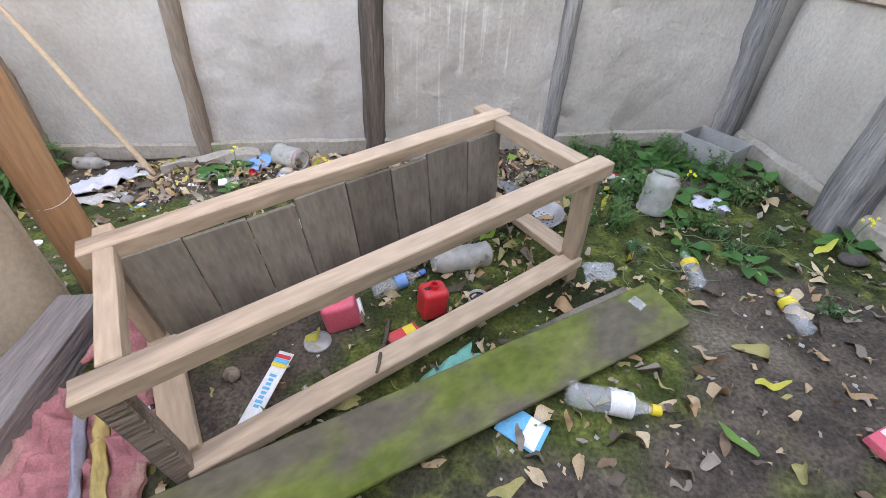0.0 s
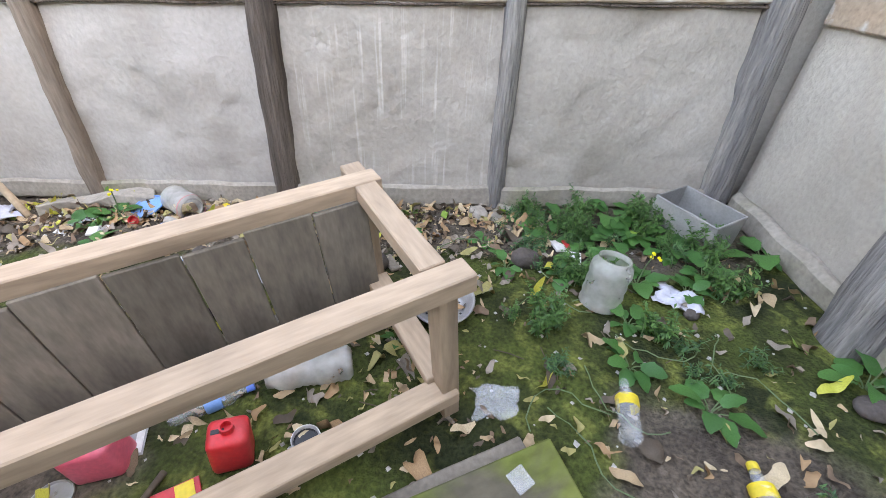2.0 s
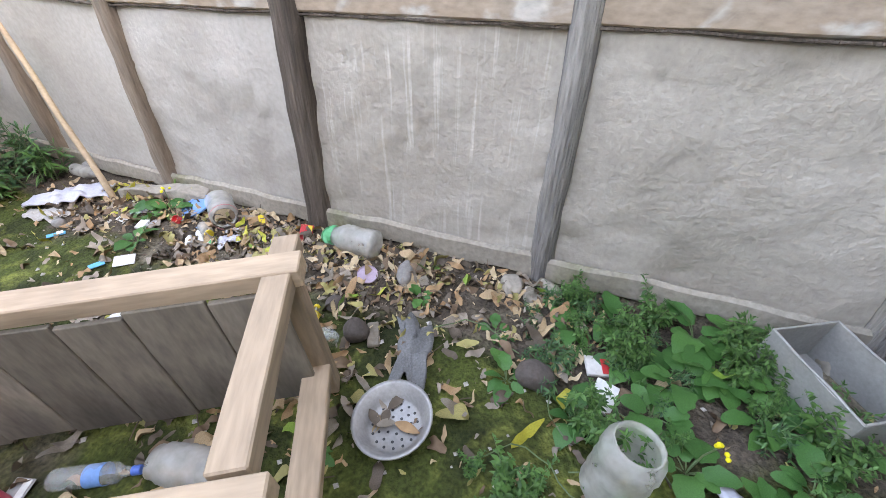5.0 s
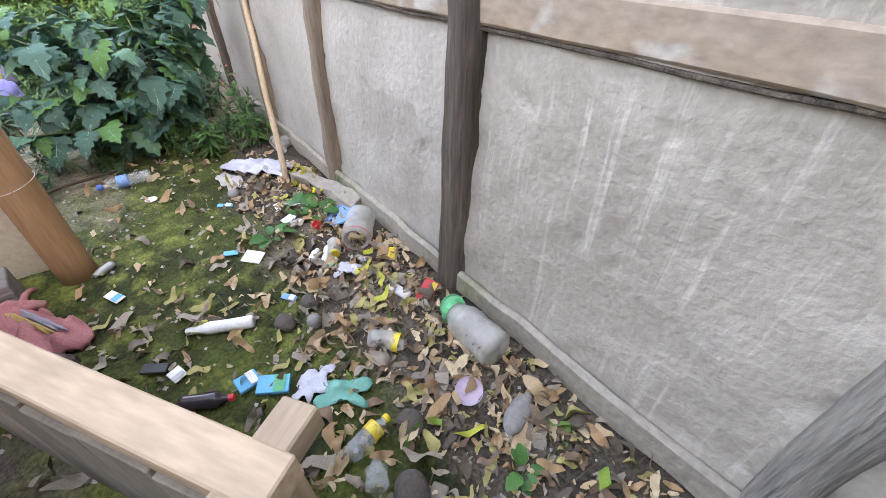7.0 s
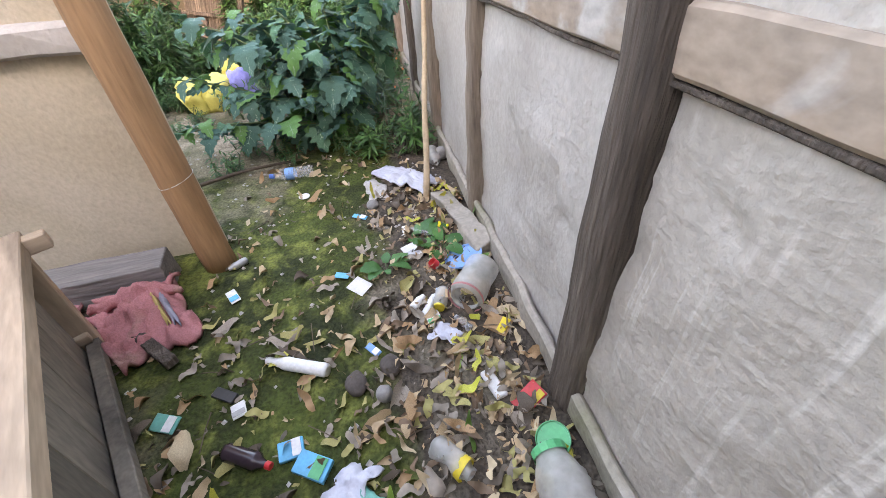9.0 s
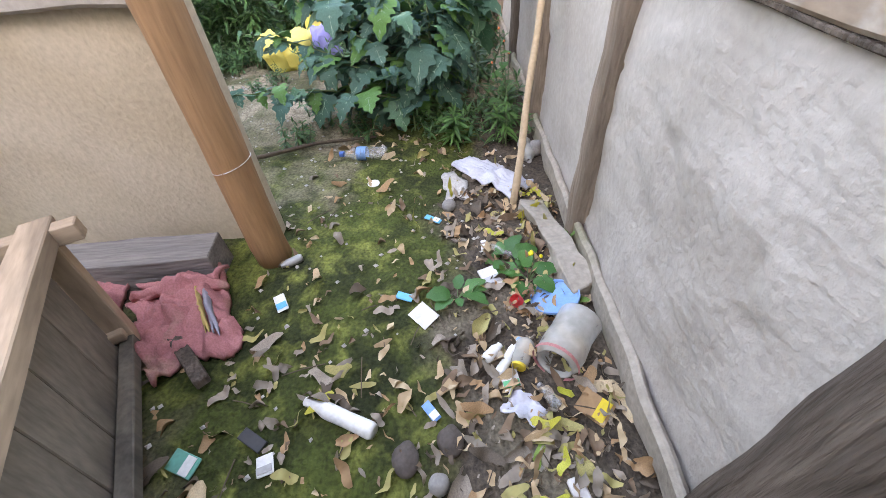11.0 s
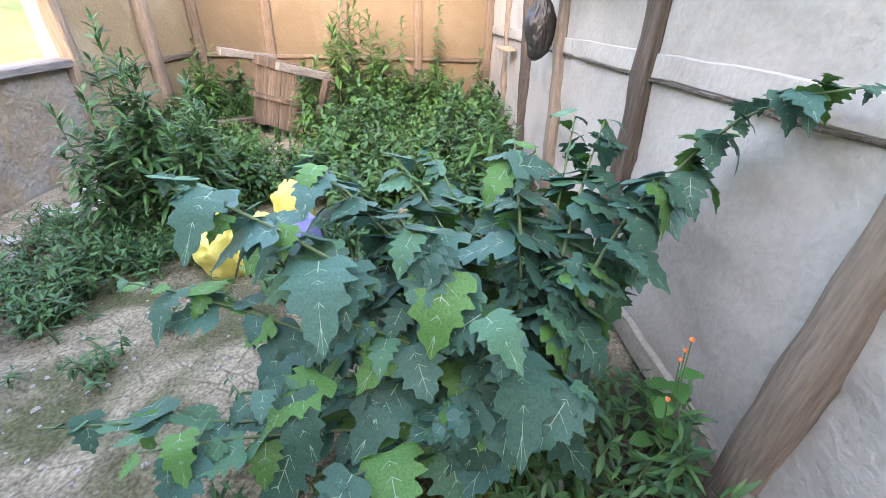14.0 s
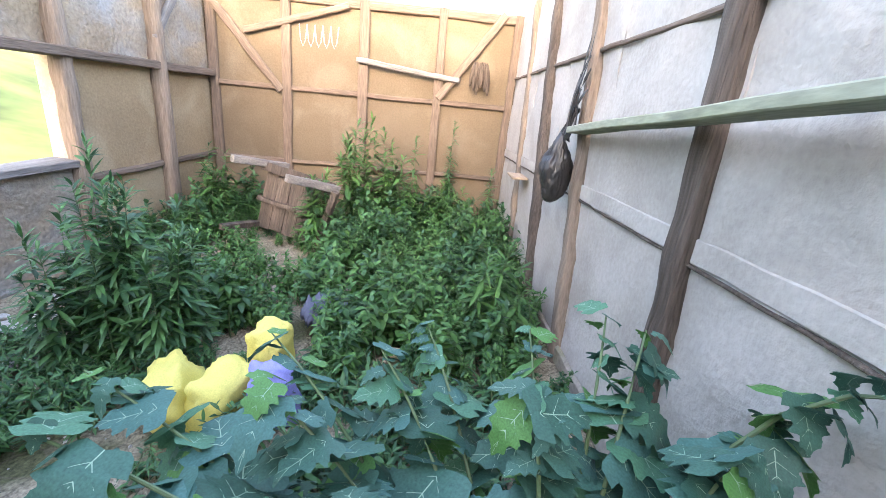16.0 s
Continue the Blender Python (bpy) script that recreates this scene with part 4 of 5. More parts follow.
# ---- boards and timbers ----
def lay(name, p, q, w, h, material, label, category, roll=0, rough=0.004, cuts=6):
    p, q = Vector(p), Vector(q)
    ob = obj(name, box(((q - p).length, w, h), bevel=0.005, cuts=cuts, rough=rough), material)
    ob.matrix_world = Matrix.Translation((p + q) / 2) @ (q - p).to_track_quat("X", "Z").to_matrix().to_4x4() @ pose(0, 0, 0, roll, 0, 0)
    return tagged(ob, label, category)


lay("mossy_board", on(-0.62, 0.22, 0.10), on(1.13, 1.055, 0.07), 0.235, 0.025, BOARD_MOSS, "green moss-covered board lying before the bed frame", "board", roll=8)
lay("timber_batten", on(0.52, 0.90, 0.03), on(1.02, 1.16, 0.03), 0.08, 0.03, BOARD_GREY, "pale split batten beneath the mossy board", "board")
lay("squared_beam", on(-1.26, 0.33, 0.075), on(-1.33, 1.12, 0.075), 0.17, 0.17, TIMBER_GREY_BEAM, "grey squared timber beam lying along the partition", "beam", rough=0.008)
lay("stone_slab", on(-1.72, 2.55, 0.03), on(-1.08, 2.66, 0.03), 0.11, 0.08, BASE_CLAY, "grey worn slab lying at the wall foot", "slab", rough=0.045, cuts=10)
lay("wood_stick", on(-0.97, 1.05, 0.05), on(-0.72, 1.30, 0.05), 0.05, 0.04, TIMBER_DARK, "short dark timber offcut beside the sack", "offcut")
lay("algae_plank", (-5.12, 2.62, 1.30), (-2.75, 2.55, 1.50), 0.13, 0.04, GREEN_PLANK, "pale algae-stained plank fixed across the wall posts", "plank", rough=0.006)
lay("wall_shelf", (-6.95, 2.62, 0.74), (-6.62, 2.62, 0.74), 0.16, 0.025, BOARD_PALE, "small pale wooden shelf on the wall", "shelf")
lay("white_batten", on(-0.42, 2.47, 0.012), on(-0.30, 2.50, 0.012), 0.045, 0.02, PAPER, "short whitish wooden batten among leaves", "batten")
lay("wood_scrap", on(0.43, 2.14, 0.012), on(0.50, 2.03, 0.012), 0.05, 0.02, BOARD_GREY, "grey wooden scrap on the litter", "scrap")
pole = tagged(obj("bamboo_pole", tube(path_pts((0, 0, 0), (-0.72, 0.20, 1.20), 10, 0.010), [0.019 - 0.0006 * i + (0.0025 if i % 2 else 0) for i in range(11)], 9), BAMBOO, smooth=True),
              "slim dry bamboo pole leaning against the back wall", "pole")
pole.location = on(-1.74, 2.46, -0.02)
wire = tagged(obj("tie_string", tube([(0.078 * math.cos(a), 0.078 * math.sin(a), 0.02 * math.sin(a)) for a in np.linspace(0, 6.2, 22)], 0.0014, 5), PAPER), "thin string tied round the log post", "string")
wire.location = (-1.40, 1.32, 0.36)
tagged(obj("dead_branch", tube([on(-2.55, 1.65, 0.03), on(-2.5, 1.25, 0.04), on(-2.36, 0.95, 0.035), on(-2.25, 0.6, 0.03), on(-2.3, 0.2, 0.03)], [0.008, 0.012, 0.014, 0.015, 0.013], 8, 0.3), TWIG, smooth=True), "dark dead branch lying along the weeds", "branch")


# ---- stones ----
def stone(x, y, sx, sy, sz, material, label, heading=0):
    b = bmesh.new()
    bmesh.ops.create_icosphere(b, subdivisions=3, radius=1)
    k = x * 7 + y * 3
    for v in b.verts:
        v.co *= 1 + 0.16 * noise.noise(v.co * 1.3 + Vector((k, k, k)))
    bmesh.ops.scale(b, vec=(sx, sy, sz), verts=b.verts)
    ob = obj("stone", b, material, smooth=True)
    ob.matrix_world = Matrix.Translation(on(x, y, sz * 0.7)) @ pose(0, 0, 0, 0, 0, heading)
    return tagged(ob, label, "stone", "stones on the ground")


stone(0.41, 2.47, 0.085, 0.04, 0.035, STONE, "smooth long grey river stone among dry leaves", -70)
stone(0.22, 2.17, 0.05, 0.045, 0.03, STONE_DARK, "dark round stone on the earth")
stone(0.40, 2.06, 0.055, 0.05, 0.05, STONE_DARK, "dark brown rounded stone by the bed frame")
stone(1.12, 2.13, 0.07, 0.06, 0.05, STONE_DARK, "dark stone among seedlings")
stone(-0.40, 2.10, 0.03, 0.03, 0.035, STONE, "small pale pear-shaped stone on the earth")
stone(-0.47, 2.0, 0.05, 0.04, 0.03, STONE_DARK, "blackened lump on the earth")
stone(-0.52, 2.13, 0.045, 0.04, 0.035, STONE_DARK, "brown clod among litter")
stone(-1.75, 2.13, 0.04, 0.035, 0.03, STONE, "grey stone at the edge of the white film")
stone(-2.68, 2.13, 0.06, 0.05, 0.05, STONE, "rounded stone at the foot of the plant")
stone(1.78, 1.78, 0.03, 0.03, 0.025, STONE_DARK, "small dark stone among seedlings")
stone(-2.28, 2.66, 0.05, 0.05, 0.05, STONE, "grey stone against the skirting")
stone(2.2, 1.35, 0.07, 0.05, 0.03, STONE_DARK, "dark stone beside the end wall")
stone(-0.62, 0.80, 0.03, 0.03, 0.03, TIMBER_BROWN, "brown pebble beneath the bed frame")


# ---- cloth, film and packets ----
def sheet(name, x, y, sx, sy, heading, material, label, category, crumple=0.03, lift=0.012, nx=14, outline=0.25, heap=0.0):
    """A crumpled sheet lying on the ground, with an uneven outline."""
    k = x * 13 + y * 5
    vs, fs = [], []
    c, s = math.cos(radians(heading)), math.sin(radians(heading))
    for i in range(nx + 1):
        for j in range(nx + 1):
            u, v = i / nx * 2 - 1, j / nx * 2 - 1
            f = 1 + outline * noise.noise(Vector((u * 1.4 + k, v * 1.4, 0)))
            px, py = u * sx / 2 * f, v * sy / 2 * f
            wx, wy = x + c * px - s * py, y + s * px + c * py
            hgt = lift + crumple * (abs(noise.noise(Vector((px * 14 + k, py * 14, 1)))) + 0.4 * abs(noise.noise(Vector((px * 40, py * 40 + k, 2)))))
            hgt += heap * max(0.0, 1 - u * u) * max(0.0, 1 - v * v)
            vs.append((px, py, gh(wx, wy) - gh(x, y) + hgt))
    n1 = nx + 1
    for i in range(nx):
        for j in range(nx):
            fs.append((i * n1 + j, (i + 1) * n1 + j, (i + 1) * n1 + j + 1, i * n1 + j + 1))
    m = len(vs)
    vs += [(a, b, d - 0.004 - heap * 0.3) for a, b, d in vs]
    fs += [tuple(m + q for q in f[::-1]) for f in fs]
    rim = [i * n1 for i in range(n1)] + [nx * n1 + j for j in range(1, n1)] + [i * n1 + nx for i in range(nx - 1, -1, -1)] + [j for j in range(nx - 1, 0, -1)]
    fs += [(rim[(q + 1) % len(rim)], rim[q], m + rim[q], m + rim[(q + 1) % len(rim)]) for q in range(len(rim))]
    me = bpy.data.meshes.new(name)
    me.from_pydata(vs, [], fs)
    me.materials.append(material)
    me.polygons.foreach_set("use_smooth", [True] * len(fs))
    ob = new(name, me)
    ob.matrix_world = Matrix.Translation(on(x, y)) @ pose(0, 0, 0, 0, 0, heading)
    return tagged(ob, label, category)


sheet("plastic_sheet", -2.02, 2.38, 0.44, 0.19, 44, FILM, "crumpled white plastic sheet lying on moss", "sheet", 0.045, 0.02, 30, 0.55, 0.02)
sheet("plastic_sheet", -1.92, 2.17, 0.24, 0.12, 10, RUBBLE, "flat crust of pale mossy plaster beside the white sheet", "sheet", 0.03, 0.006, 10, 0.8)
def attach(ob, parent, label):
    """Makes a sheet that was laid on the ground a part of another."""
    ob.parent = parent
    ob.matrix_parent_inverse = parent.matrix_world.inverted()
    for key in ("category", "group"):
        if key in ob:
            del ob[key]
    ob["label"] = label
    return ob


STRIPE_GREY = plain("grey_blue_print", (0.28, 0.27, 0.33), 0.85, 0.3)
STRIPE_OCHRE = plain("faded_ochre_print", (0.50, 0.36, 0.12), 0.85, 0.3)
sack = sheet("woven_sack", -1.02, 1.10, 0.46, 0.34, 40, SACK_PINK, "faded red woven sack crumpled on the ground", "sack", 0.085, 0.02, 40, 0.5, 0.06)
attach(sheet("printed_stripe", -1.05, 1.19, 0.30, 0.025, 33, STRIPE_GREY, "x", "part", 0.03, 0.082, 16, 0.4, 0.02), sack, "grey-blue printed stripe")
attach(sheet("printed_stripe", -1.04, 1.165, 0.28, 0.018, 33, STRIPE_OCHRE, "x", "part", 0.03, 0.084, 16, 0.4, 0.02), sack, "faded ochre printed stripe")
attach(sheet("twisted_fold", -1.16, 1.02, 0.09, 0.32, 12, SACK_PINK, "x", "part", 0.06, 0.06, 18, 0.5, 0.06), sack, "twisted sack mouth")
sack = sheet("woven_sack", -0.98, 0.50, 0.44, 0.62, 20, SACK_PINK, "faded red striped woven sack beside the bed leg", "sack", 0.11, 0.02, 40, 0.5, 0.05)
attach(sheet("printed_stripe", -0.88, 0.50, 0.04, 0.50, 30, STRIPE_OCHRE, "x", "part", 0.05, 0.105, 18, 0.4, 0.03), sack, "faded ochre printed stripe")
attach(sheet("printed_stripe", -0.93, 0.47, 0.03, 0.50, 30, STRIPE_GREY, "x", "part", 0.05, 0.105, 18, 0.4, 0.03), sack, "grey-blue printed stripe")
sheet("rag", 0.66, 2.06, 0.13, 0.32, 25, GREYRAG, "dark grey rag twisted on the ground", "rag", 0.06, 0.01, 12, 0.8)
sheet("plastic_bag", 1.74, 1.88, 0.18, 0.12, -30, FILM, "small whitish plastic bag among seedlings", "bag", 0.06, 0.01, 12, 0.7)
sheet("plastic_bag", 0.22, 0.80, 0.20, 0.10, 30, TEAL, "crumpled teal plastic bag beside the bed rail", "bag", 0.05, 0.01, 12, 0.7)
sheet("plastic_bag", -0.02, 2.05, 0.14, 0.10, 60, TEAL, "crumpled teal plastic scrap on the litter", "bag", 0.05, 0.01, 12, 0.8)
sheet("plastic_bag", -0.62, 2.36, 0.10, 0.09, 60, FILM, "crumpled whitish plastic scrap beside the jar", "bag", 0.06, 0.01, 10, 0.8)
sheet("plastic_bag", 0.94, 1.33, 0.15, 0.12, 10, CLEAR, "clear plastic film beside the bed leg", "bag", 0.03, 0.01, 10, 0.6)
sheet("plastic_bag", -0.12, 1.98, 0.13, 0.09, 120, FILM, "crumpled whitish film on the litter", "bag", 0.06, 0.01, 10, 0.8)


def packet(x, y, sx, sy, heading, material, label, band=None, tilt=0.0, thick=0.006, category="packet"):
    e = thing("packet", Matrix.Translation(on(x, y, 0.012 + thick / 2)) @ pose(0, 0, 0, tilt, tilt * 0.5, heading), label, category)
    part("sleeve", box((sx, sy, thick), bevel=0.002, cuts=3, rough=0.004), material, e)
    if band:
        part("printed_band", box((sx * 0.35, sy * 0.9, 0.002), (sx * 0.22, 0, thick / 2 + 0.0035), bevel=0.0005), band, e)
    return e


attach(soot, cup, "black sooty filling")
packet(0.03, 0.95, 0.14, 0.11, 35, RED, "glossy red and gold food packet", YELLOW, 5)
packet(0.43, 0.55, 0.16, 0.11, -35, CYAN, "blue and white printed packet on the ground", WHITE, 8)
packet(1.56, 0.45, 0.10, 0.07, 20, PINK, "pink printed carton on the earth", WHITE, 5, 0.03, "carton")
packet(-0.27, 2.58, 0.07, 0.11, 30, RED, "red and yellow striped packet by the post", YELLOW, 25)
packet(-0.20, 1.86, 0.11, 0.07, 60, CYAN, "flattened light blue carton", GREEN, 6, 0.02, "carton")
packet(-0.27, 1.79, 0.08, 0.06, 100, CYAN, "torn blue and white carton", WHITE, 10, 0.02, "carton")
packet(-0.53, 1.53, 0.09, 0.04, 60, BLACK, "black plastic case with ribs", None, 4, 0.015, "case")
packet(-0.46, 1.59, 0.06, 0.05, 20, WHITE, "small white blister strip", METAL, 4)
packet(-0.47, 1.34, 0.09, 0.06, 70, TEAL, "teal and white printed packet", WHITE, 8)
packet(-1.10, 1.44, 0.09, 0.045, 30, WHITE, "white and blue packet on moss", CYAN, 4)
packet(-1.11, 1.95, 0.07, 0.035, 70, CYAN, "small faded blue wrapper on moss", None, 4)
packet(-1.01, 2.03, 0.10, 0.08, 45, PAPER, "printed whitish leaflet on the earth", None, 5, 0.003, "paper")
packet(-1.20, 2.30, 0.10, 0.075, 20, PAPER, "crumpled white foil tray on dry leaves", METAL, 6, 0.012, "tray")
packet(-1.64, 2.05, 0.09, 0.03, 60, CYAN, "slim white and blue carton", WHITE, 5)
packet(-1.41, 2.29, 0.07, 0.03, 0, WHITE, "white folded paper leaflet on earth", None, 8, 0.003, "paper")
packet(1.33, 2.27, 0.10, 0.08, 20, PAPER, "white matchbox sleeve among seedlings", RED, 5, 0.015, "carton")
packet(1.36, 2.14, 0.08, 0.12, -10, WHITE, "white plastic tray among seedlings", None, 5, 0.015, "tray")
packet(-0.20, 1.13, 0.06, 0.10, 20, METAL, "torn silver foil beneath the bed frame", WHITE, 8, 0.003, "foil")
packet(-0.72, 2.33, 0.07, 0.06, 10, PAPER, "small soiled carton beside the tubes", GREEN, 5, 0.01, "carton")
packet(-0.62, 2.58, 0.10, 0.08, 50, DRY, "torn brown printed card beside the jar", YELLOW, 10, 0.004, "card")
packet(0.98, 1.03, 0.06, 0.06, 40, CLEAR, "small clear sachet lying on the mossy board", None, 8, 0.003, "sachet").location.z += 0.09
packet(-0.62, 2.07, 0.07, 0.03, 40, BLUE_PALE, "blue and white scrap of wrapper", WHITE, 10)
packet(1.93, 2.33, 0.10, 0.07, 40, BLUE_PALE, "pale blue plastic scrap by the zinc box", None, 10, 0.01, "scrap")

# medicine carton leaning on the low rail, with its lettering
zc = thing("medicine_carton", Matrix.Translation(on(-0.46, 0.68, 0.055)) @ pose(0, 0, 0, -4, -14, 72), "flattened white medicine carton with blue lettering and stripes", "carton")
part("sleeve", box((0.34, 0.062, 0.006), bevel=0.002, cuts=3, rough=0.003), WHITE, zc)
for k, mm in enumerate((YELLOW, CYAN, RED)):
    part("stripe", box((0.014, 0.06, 0.002), (0.115 + 0.017 * k, 0, 0.0065), bevel=0.0004), mm, zc)
for k in range(8):
    part("printed_bar", box((0.010, 0.020 if k % 3 else 0.028, 0.0015), (0.075 - 0.016 * k, 0, 0.0065), bevel=0.0003), CYAN, zc)


# ---- sacks in the weeds, the hanging bag ----
def pillow(name, at, size, heading, material, label, tilt=(0, 0), lumps=3.0):
    b = bmesh.new()
    bmesh.ops.create_icosphere(b, subdivisions=4, radius=1)
    k = at[0] * 3 + at[1] * 7
    for v in b.verts:
        c = v.co
        c = Vector([math.copysign(abs(q) ** 0.65, q) for q in c])
        c *= 1 + 0.22 * noise.noise(c * lumps * 0.6 + Vector((k, 0, 0))) + 0.11 * noise.noise(c * lumps * 2.2 + Vector((0, k, 0)))
        v.co = Vector((c.x * size[0] / 2, c.y * size[1] / 2, c.z * size[2] / 2))
    ob = obj(name, b, material, smooth=True)
    ob.matrix_world = Matrix.Translation(at) @ pose(0, 0, 0, tilt[0], tilt[1], heading)
    return tagged(ob, label, "sack", "stuffed sacks")


pillow("stuffed_sack", on(-4.12, 0.53, 0.12), (0.40, 0.22, 0.36), 20, SACK_YELLOW, "stuffed yellow woven sack lying among weeds", (25, 10))
pillow("stuffed_sack", on(-4.12, 0.76, 0.13), (0.34, 0.24, 0.34), -10, SACK_YELLOW, "bulging yellow woven sack among weeds", (-10, 10))
pillow("stuffed_sack", on(-4.42, 0.90, 0.20), (0.24, 0.22, 0.44), 0, SACK_YELLOW, "upright yellow woven sack behind a lilac one", (0, 8))
pillow("stuffed_sack", on(-4.14, 1.02, 0.13), (0.24, 0.22, 0.42), 12, SACK_PURPLE, "stuffed lilac woven sack among weeds", (8, 5))
bag = thing("hanging_bag", (-5.22, 2.56, 0.80), "black crumpled plastic bag hanging from a wall post", "bag")
bm = bmesh.new()
bmesh.ops.create_icosphere(bm, subdivisions=5, radius=1)
for v in bm.verts:
    c = v.co.copy()
    f = 1 + 0.30 * noise.noise(c * 1.6) - 0.22 * abs(noise.noise(c * 4.5 + Vector((3, 0, 0)))) - 0.10 * abs(noise.noise(c * 11))
    t = (c.z + 1) / 2
    w = 0.115 * (1.05 - 0.55 * max(0.0, t - 0.55) / 0.45)
    v.co = Vector((c.x * f * w, c.y * f * w * 0.85, 0.24 + c.z * 0.24 * (0.85 + 0.15 * f)))
part("bag_body", bm, BLACK, bag, smooth=True)
for k in range(9):
    part("torn_strip", tube(path_pts((0.012 * k - 0.05, 0.02, 0.44), (0.022 * k - 0.04, 0.07, 0.66 + 0.10 * (k * 7 % 5)), 7, 0.035), [0.020, 0.017, 0.021, 0.012, 0.018, 0.009, 0.010, 0.004], 6, 0.8, squash=0.3), BLACK, bag)
cobs = thing("hanging_bundle", (-8.30, 2.24, 1.95), "bundle of dried brown cobs hanging on the far wall", "bundle")
for k in range(6):
    part("cob", tube(path_pts((0.02 * (k % 2), 0.03 * k - 0.08, 0), (0.03 * (k % 2), 0.05 * k - 0.13, -0.30 - 0.05 * (k % 3)), 4, 0.01), [0.012, 0.03, 0.034, 0.028, 0.01], 8, 0.2), TIMBER_DARK, cobs)
basket = thing("wire_rack", (-8.30, 0.10, 2.05), "small looped wire rack on the far wall", "rack")
for k in range(5):
    part("wire_loop", tube([(0, 0.1 * k - 0.22, 0.14), (0.02, 0.1 * k - 0.20, -0.05), (0.02, 0.1 * k - 0.17, -0.12), (0.02, 0.1 * k - 0.14, -0.05), (0, 0.1 * k - 0.12, 0.14)], 0.006, 5), METAL, basket)

# broken wooden table tipped on its side
tb = thing("broken_table", Matrix.Translation((-6.95, 0.10, gh(-6.95, 0.10) + 0.02)) @ pose(0, 0, 0, -9, -10, -14), "dark broken wooden table tipped among weeds", "table")
for k in range(5):
    part("tabletop_board", box((0.03, 0.155, 0.66 - 0.02 * (k % 2)), (0.004 * (k % 2), 0.16 * k - 0.32, 0.42), bevel=0.004, cuts=3, rough=0.006), TIMBER_DARK, tb)
for nm, s, a, r in (("leg", (0.66, 0.08, 0.075), (0.10, -0.44, 0.82), (0, 3, -24)), ("leg", (0.60, 0.09, 0.08), (0.34, 0.36, 0.80), (0, -2, -30)),
                    ("leg", (0.60, 0.07, 0.06), (0.28, -0.40, 0.12), (0, 0, 0)), ("leg", (0.07, 0.07, 0.78), (0.18, 0.50, 0.40), (-10, 8, 0)),
                    ("apron", (0.05, 0.90, 0.10), (0.05, 0, 0.79), (0, 0, 0)), ("stretcher", (0.05, 0.06, 0.62), (0.12, 0.26, 0.44), (4, 0, 0)), ("stretcher", (0.05, 0.86, 0.05), (0.06, 0, 0.42), (0, 0, 0))):
    part(nm, box(s, a, r, bevel=0.006, cuts=3, rough=0.008), TIMBER_GREY_BEAM if nm == "leg" and a[2] > 0.7 else TIMBER_DARK, tb)

# clods of plaster fallen at the post feet
for x, y, a, w, h in ((0.90, 2.60, 0.07, 0.05, 0.035), (1.09, 2.61, 0.08, 0.05, 0.03), (1.00, 2.57, 0.05, 0.04, 0.02), (-1.22, 2.62, 0.09, 0.05, 0.04), (2.12, 2.60, 0.06, 0.05, 0.05)):
    b = bmesh.new()
    bmesh.ops.create_icosphere(b, subdivisions=3, radius=1)
    for v in b.verts:
        v.co *= 1 + 0.4 * noise.noise(v.co * 1.4 + Vector((x * 9, y, 0))) + 0.12 * noise.noise(v.co * 5)
    bmesh.ops.scale(b, vec=(a, w, h), verts=b.verts)
    ob = obj("plaster_clod", b, BASE_CLAY, smooth=True)
    ob.matrix_world = Matrix.Translation(on(x, y, h * 0.3)) @ pose(0, 0, 0, 0, 0, x * 130)
    tagged(ob, "crumbled clay lump fallen at a post foot", "clod", "plaster clods")

tagged(obj("dead_stick", tube(path_pts(on(-0.05, 1.03, 0.02), (-0.06, 0.70, gh(-0.06, 0.7) + 0.15), 8, 0.012), [0.011, 0.010, 0.010, 0.009, 0.009, 0.008, 0.007, 0.006, 0.005], 8, 0.3), TWIG, smooth=True),
       "dead grey stick resting across the lower bed rail", "stick")
tagged(obj("wood_billet", tube(path_pts(on(-4.75, 1.55, 0.06), on(-4.70, 1.98, 0.07), 6, 0.01), 0.035, 10, 0.15), BAMBOO, smooth=True), "short pale billet of wood among weeds", "billet")
CLOTH_BLUE = plain("dull_blue_cloth", (0.10, 0.11, 0.17), 0.9, 0.3)
sheet("cloth_scrap", -5.10, 1.02, 0.30, 0.26, 20, CLOTH_BLUE, "crumpled dull blue cloth thrown among the weeds", "cloth", 0.14, 0.12, 20, 0.7, 0.12)
sheet("plastic_bag", -3.35, -0.62, 0.30, 0.16, 60, FILM, "pale torn film lying by the rubble", "bag", 0.06, 0.01, 14, 0.7)
sheet("paper_scrap", -3.05, -0.12, 0.16, 0.08, 25, STRIPE_OCHRE, "yellow scrap lying on pale cracked clay", "scrap", 0.05, 0.01, 12, 0.7)

# rubble at the foot of the side wall
for k in range(46):
    x, y = random.uniform(-5.4, -3.9), random.uniform(-1.2, -0.5)
    s = random.uniform(0.03, 0.10)
    b = bmesh.new()
    bmesh.ops.create_icosphere(b, subdivisions=2, radius=1)
    for v in b.verts:
        v.co *= 1 + 0.35 * noise.noise(v.co * 1.1 + Vector((k, 0, 0)))
    bmesh.ops.scale(b, vec=(s, s * 0.8, s * 0.5), verts=b.verts)
    ob = obj("rubble_lump", b, RUBBLE if k % 3 else MUD_BROKEN)
    ob.matrix_world = Matrix.Translation(on(x, y, s * 0.35)) @ pose(0, 0, 0, 0, 0, k * 47)
    tagged(ob, "pale broken clod below the mud wall", "rubble", "rubble by the side wall")

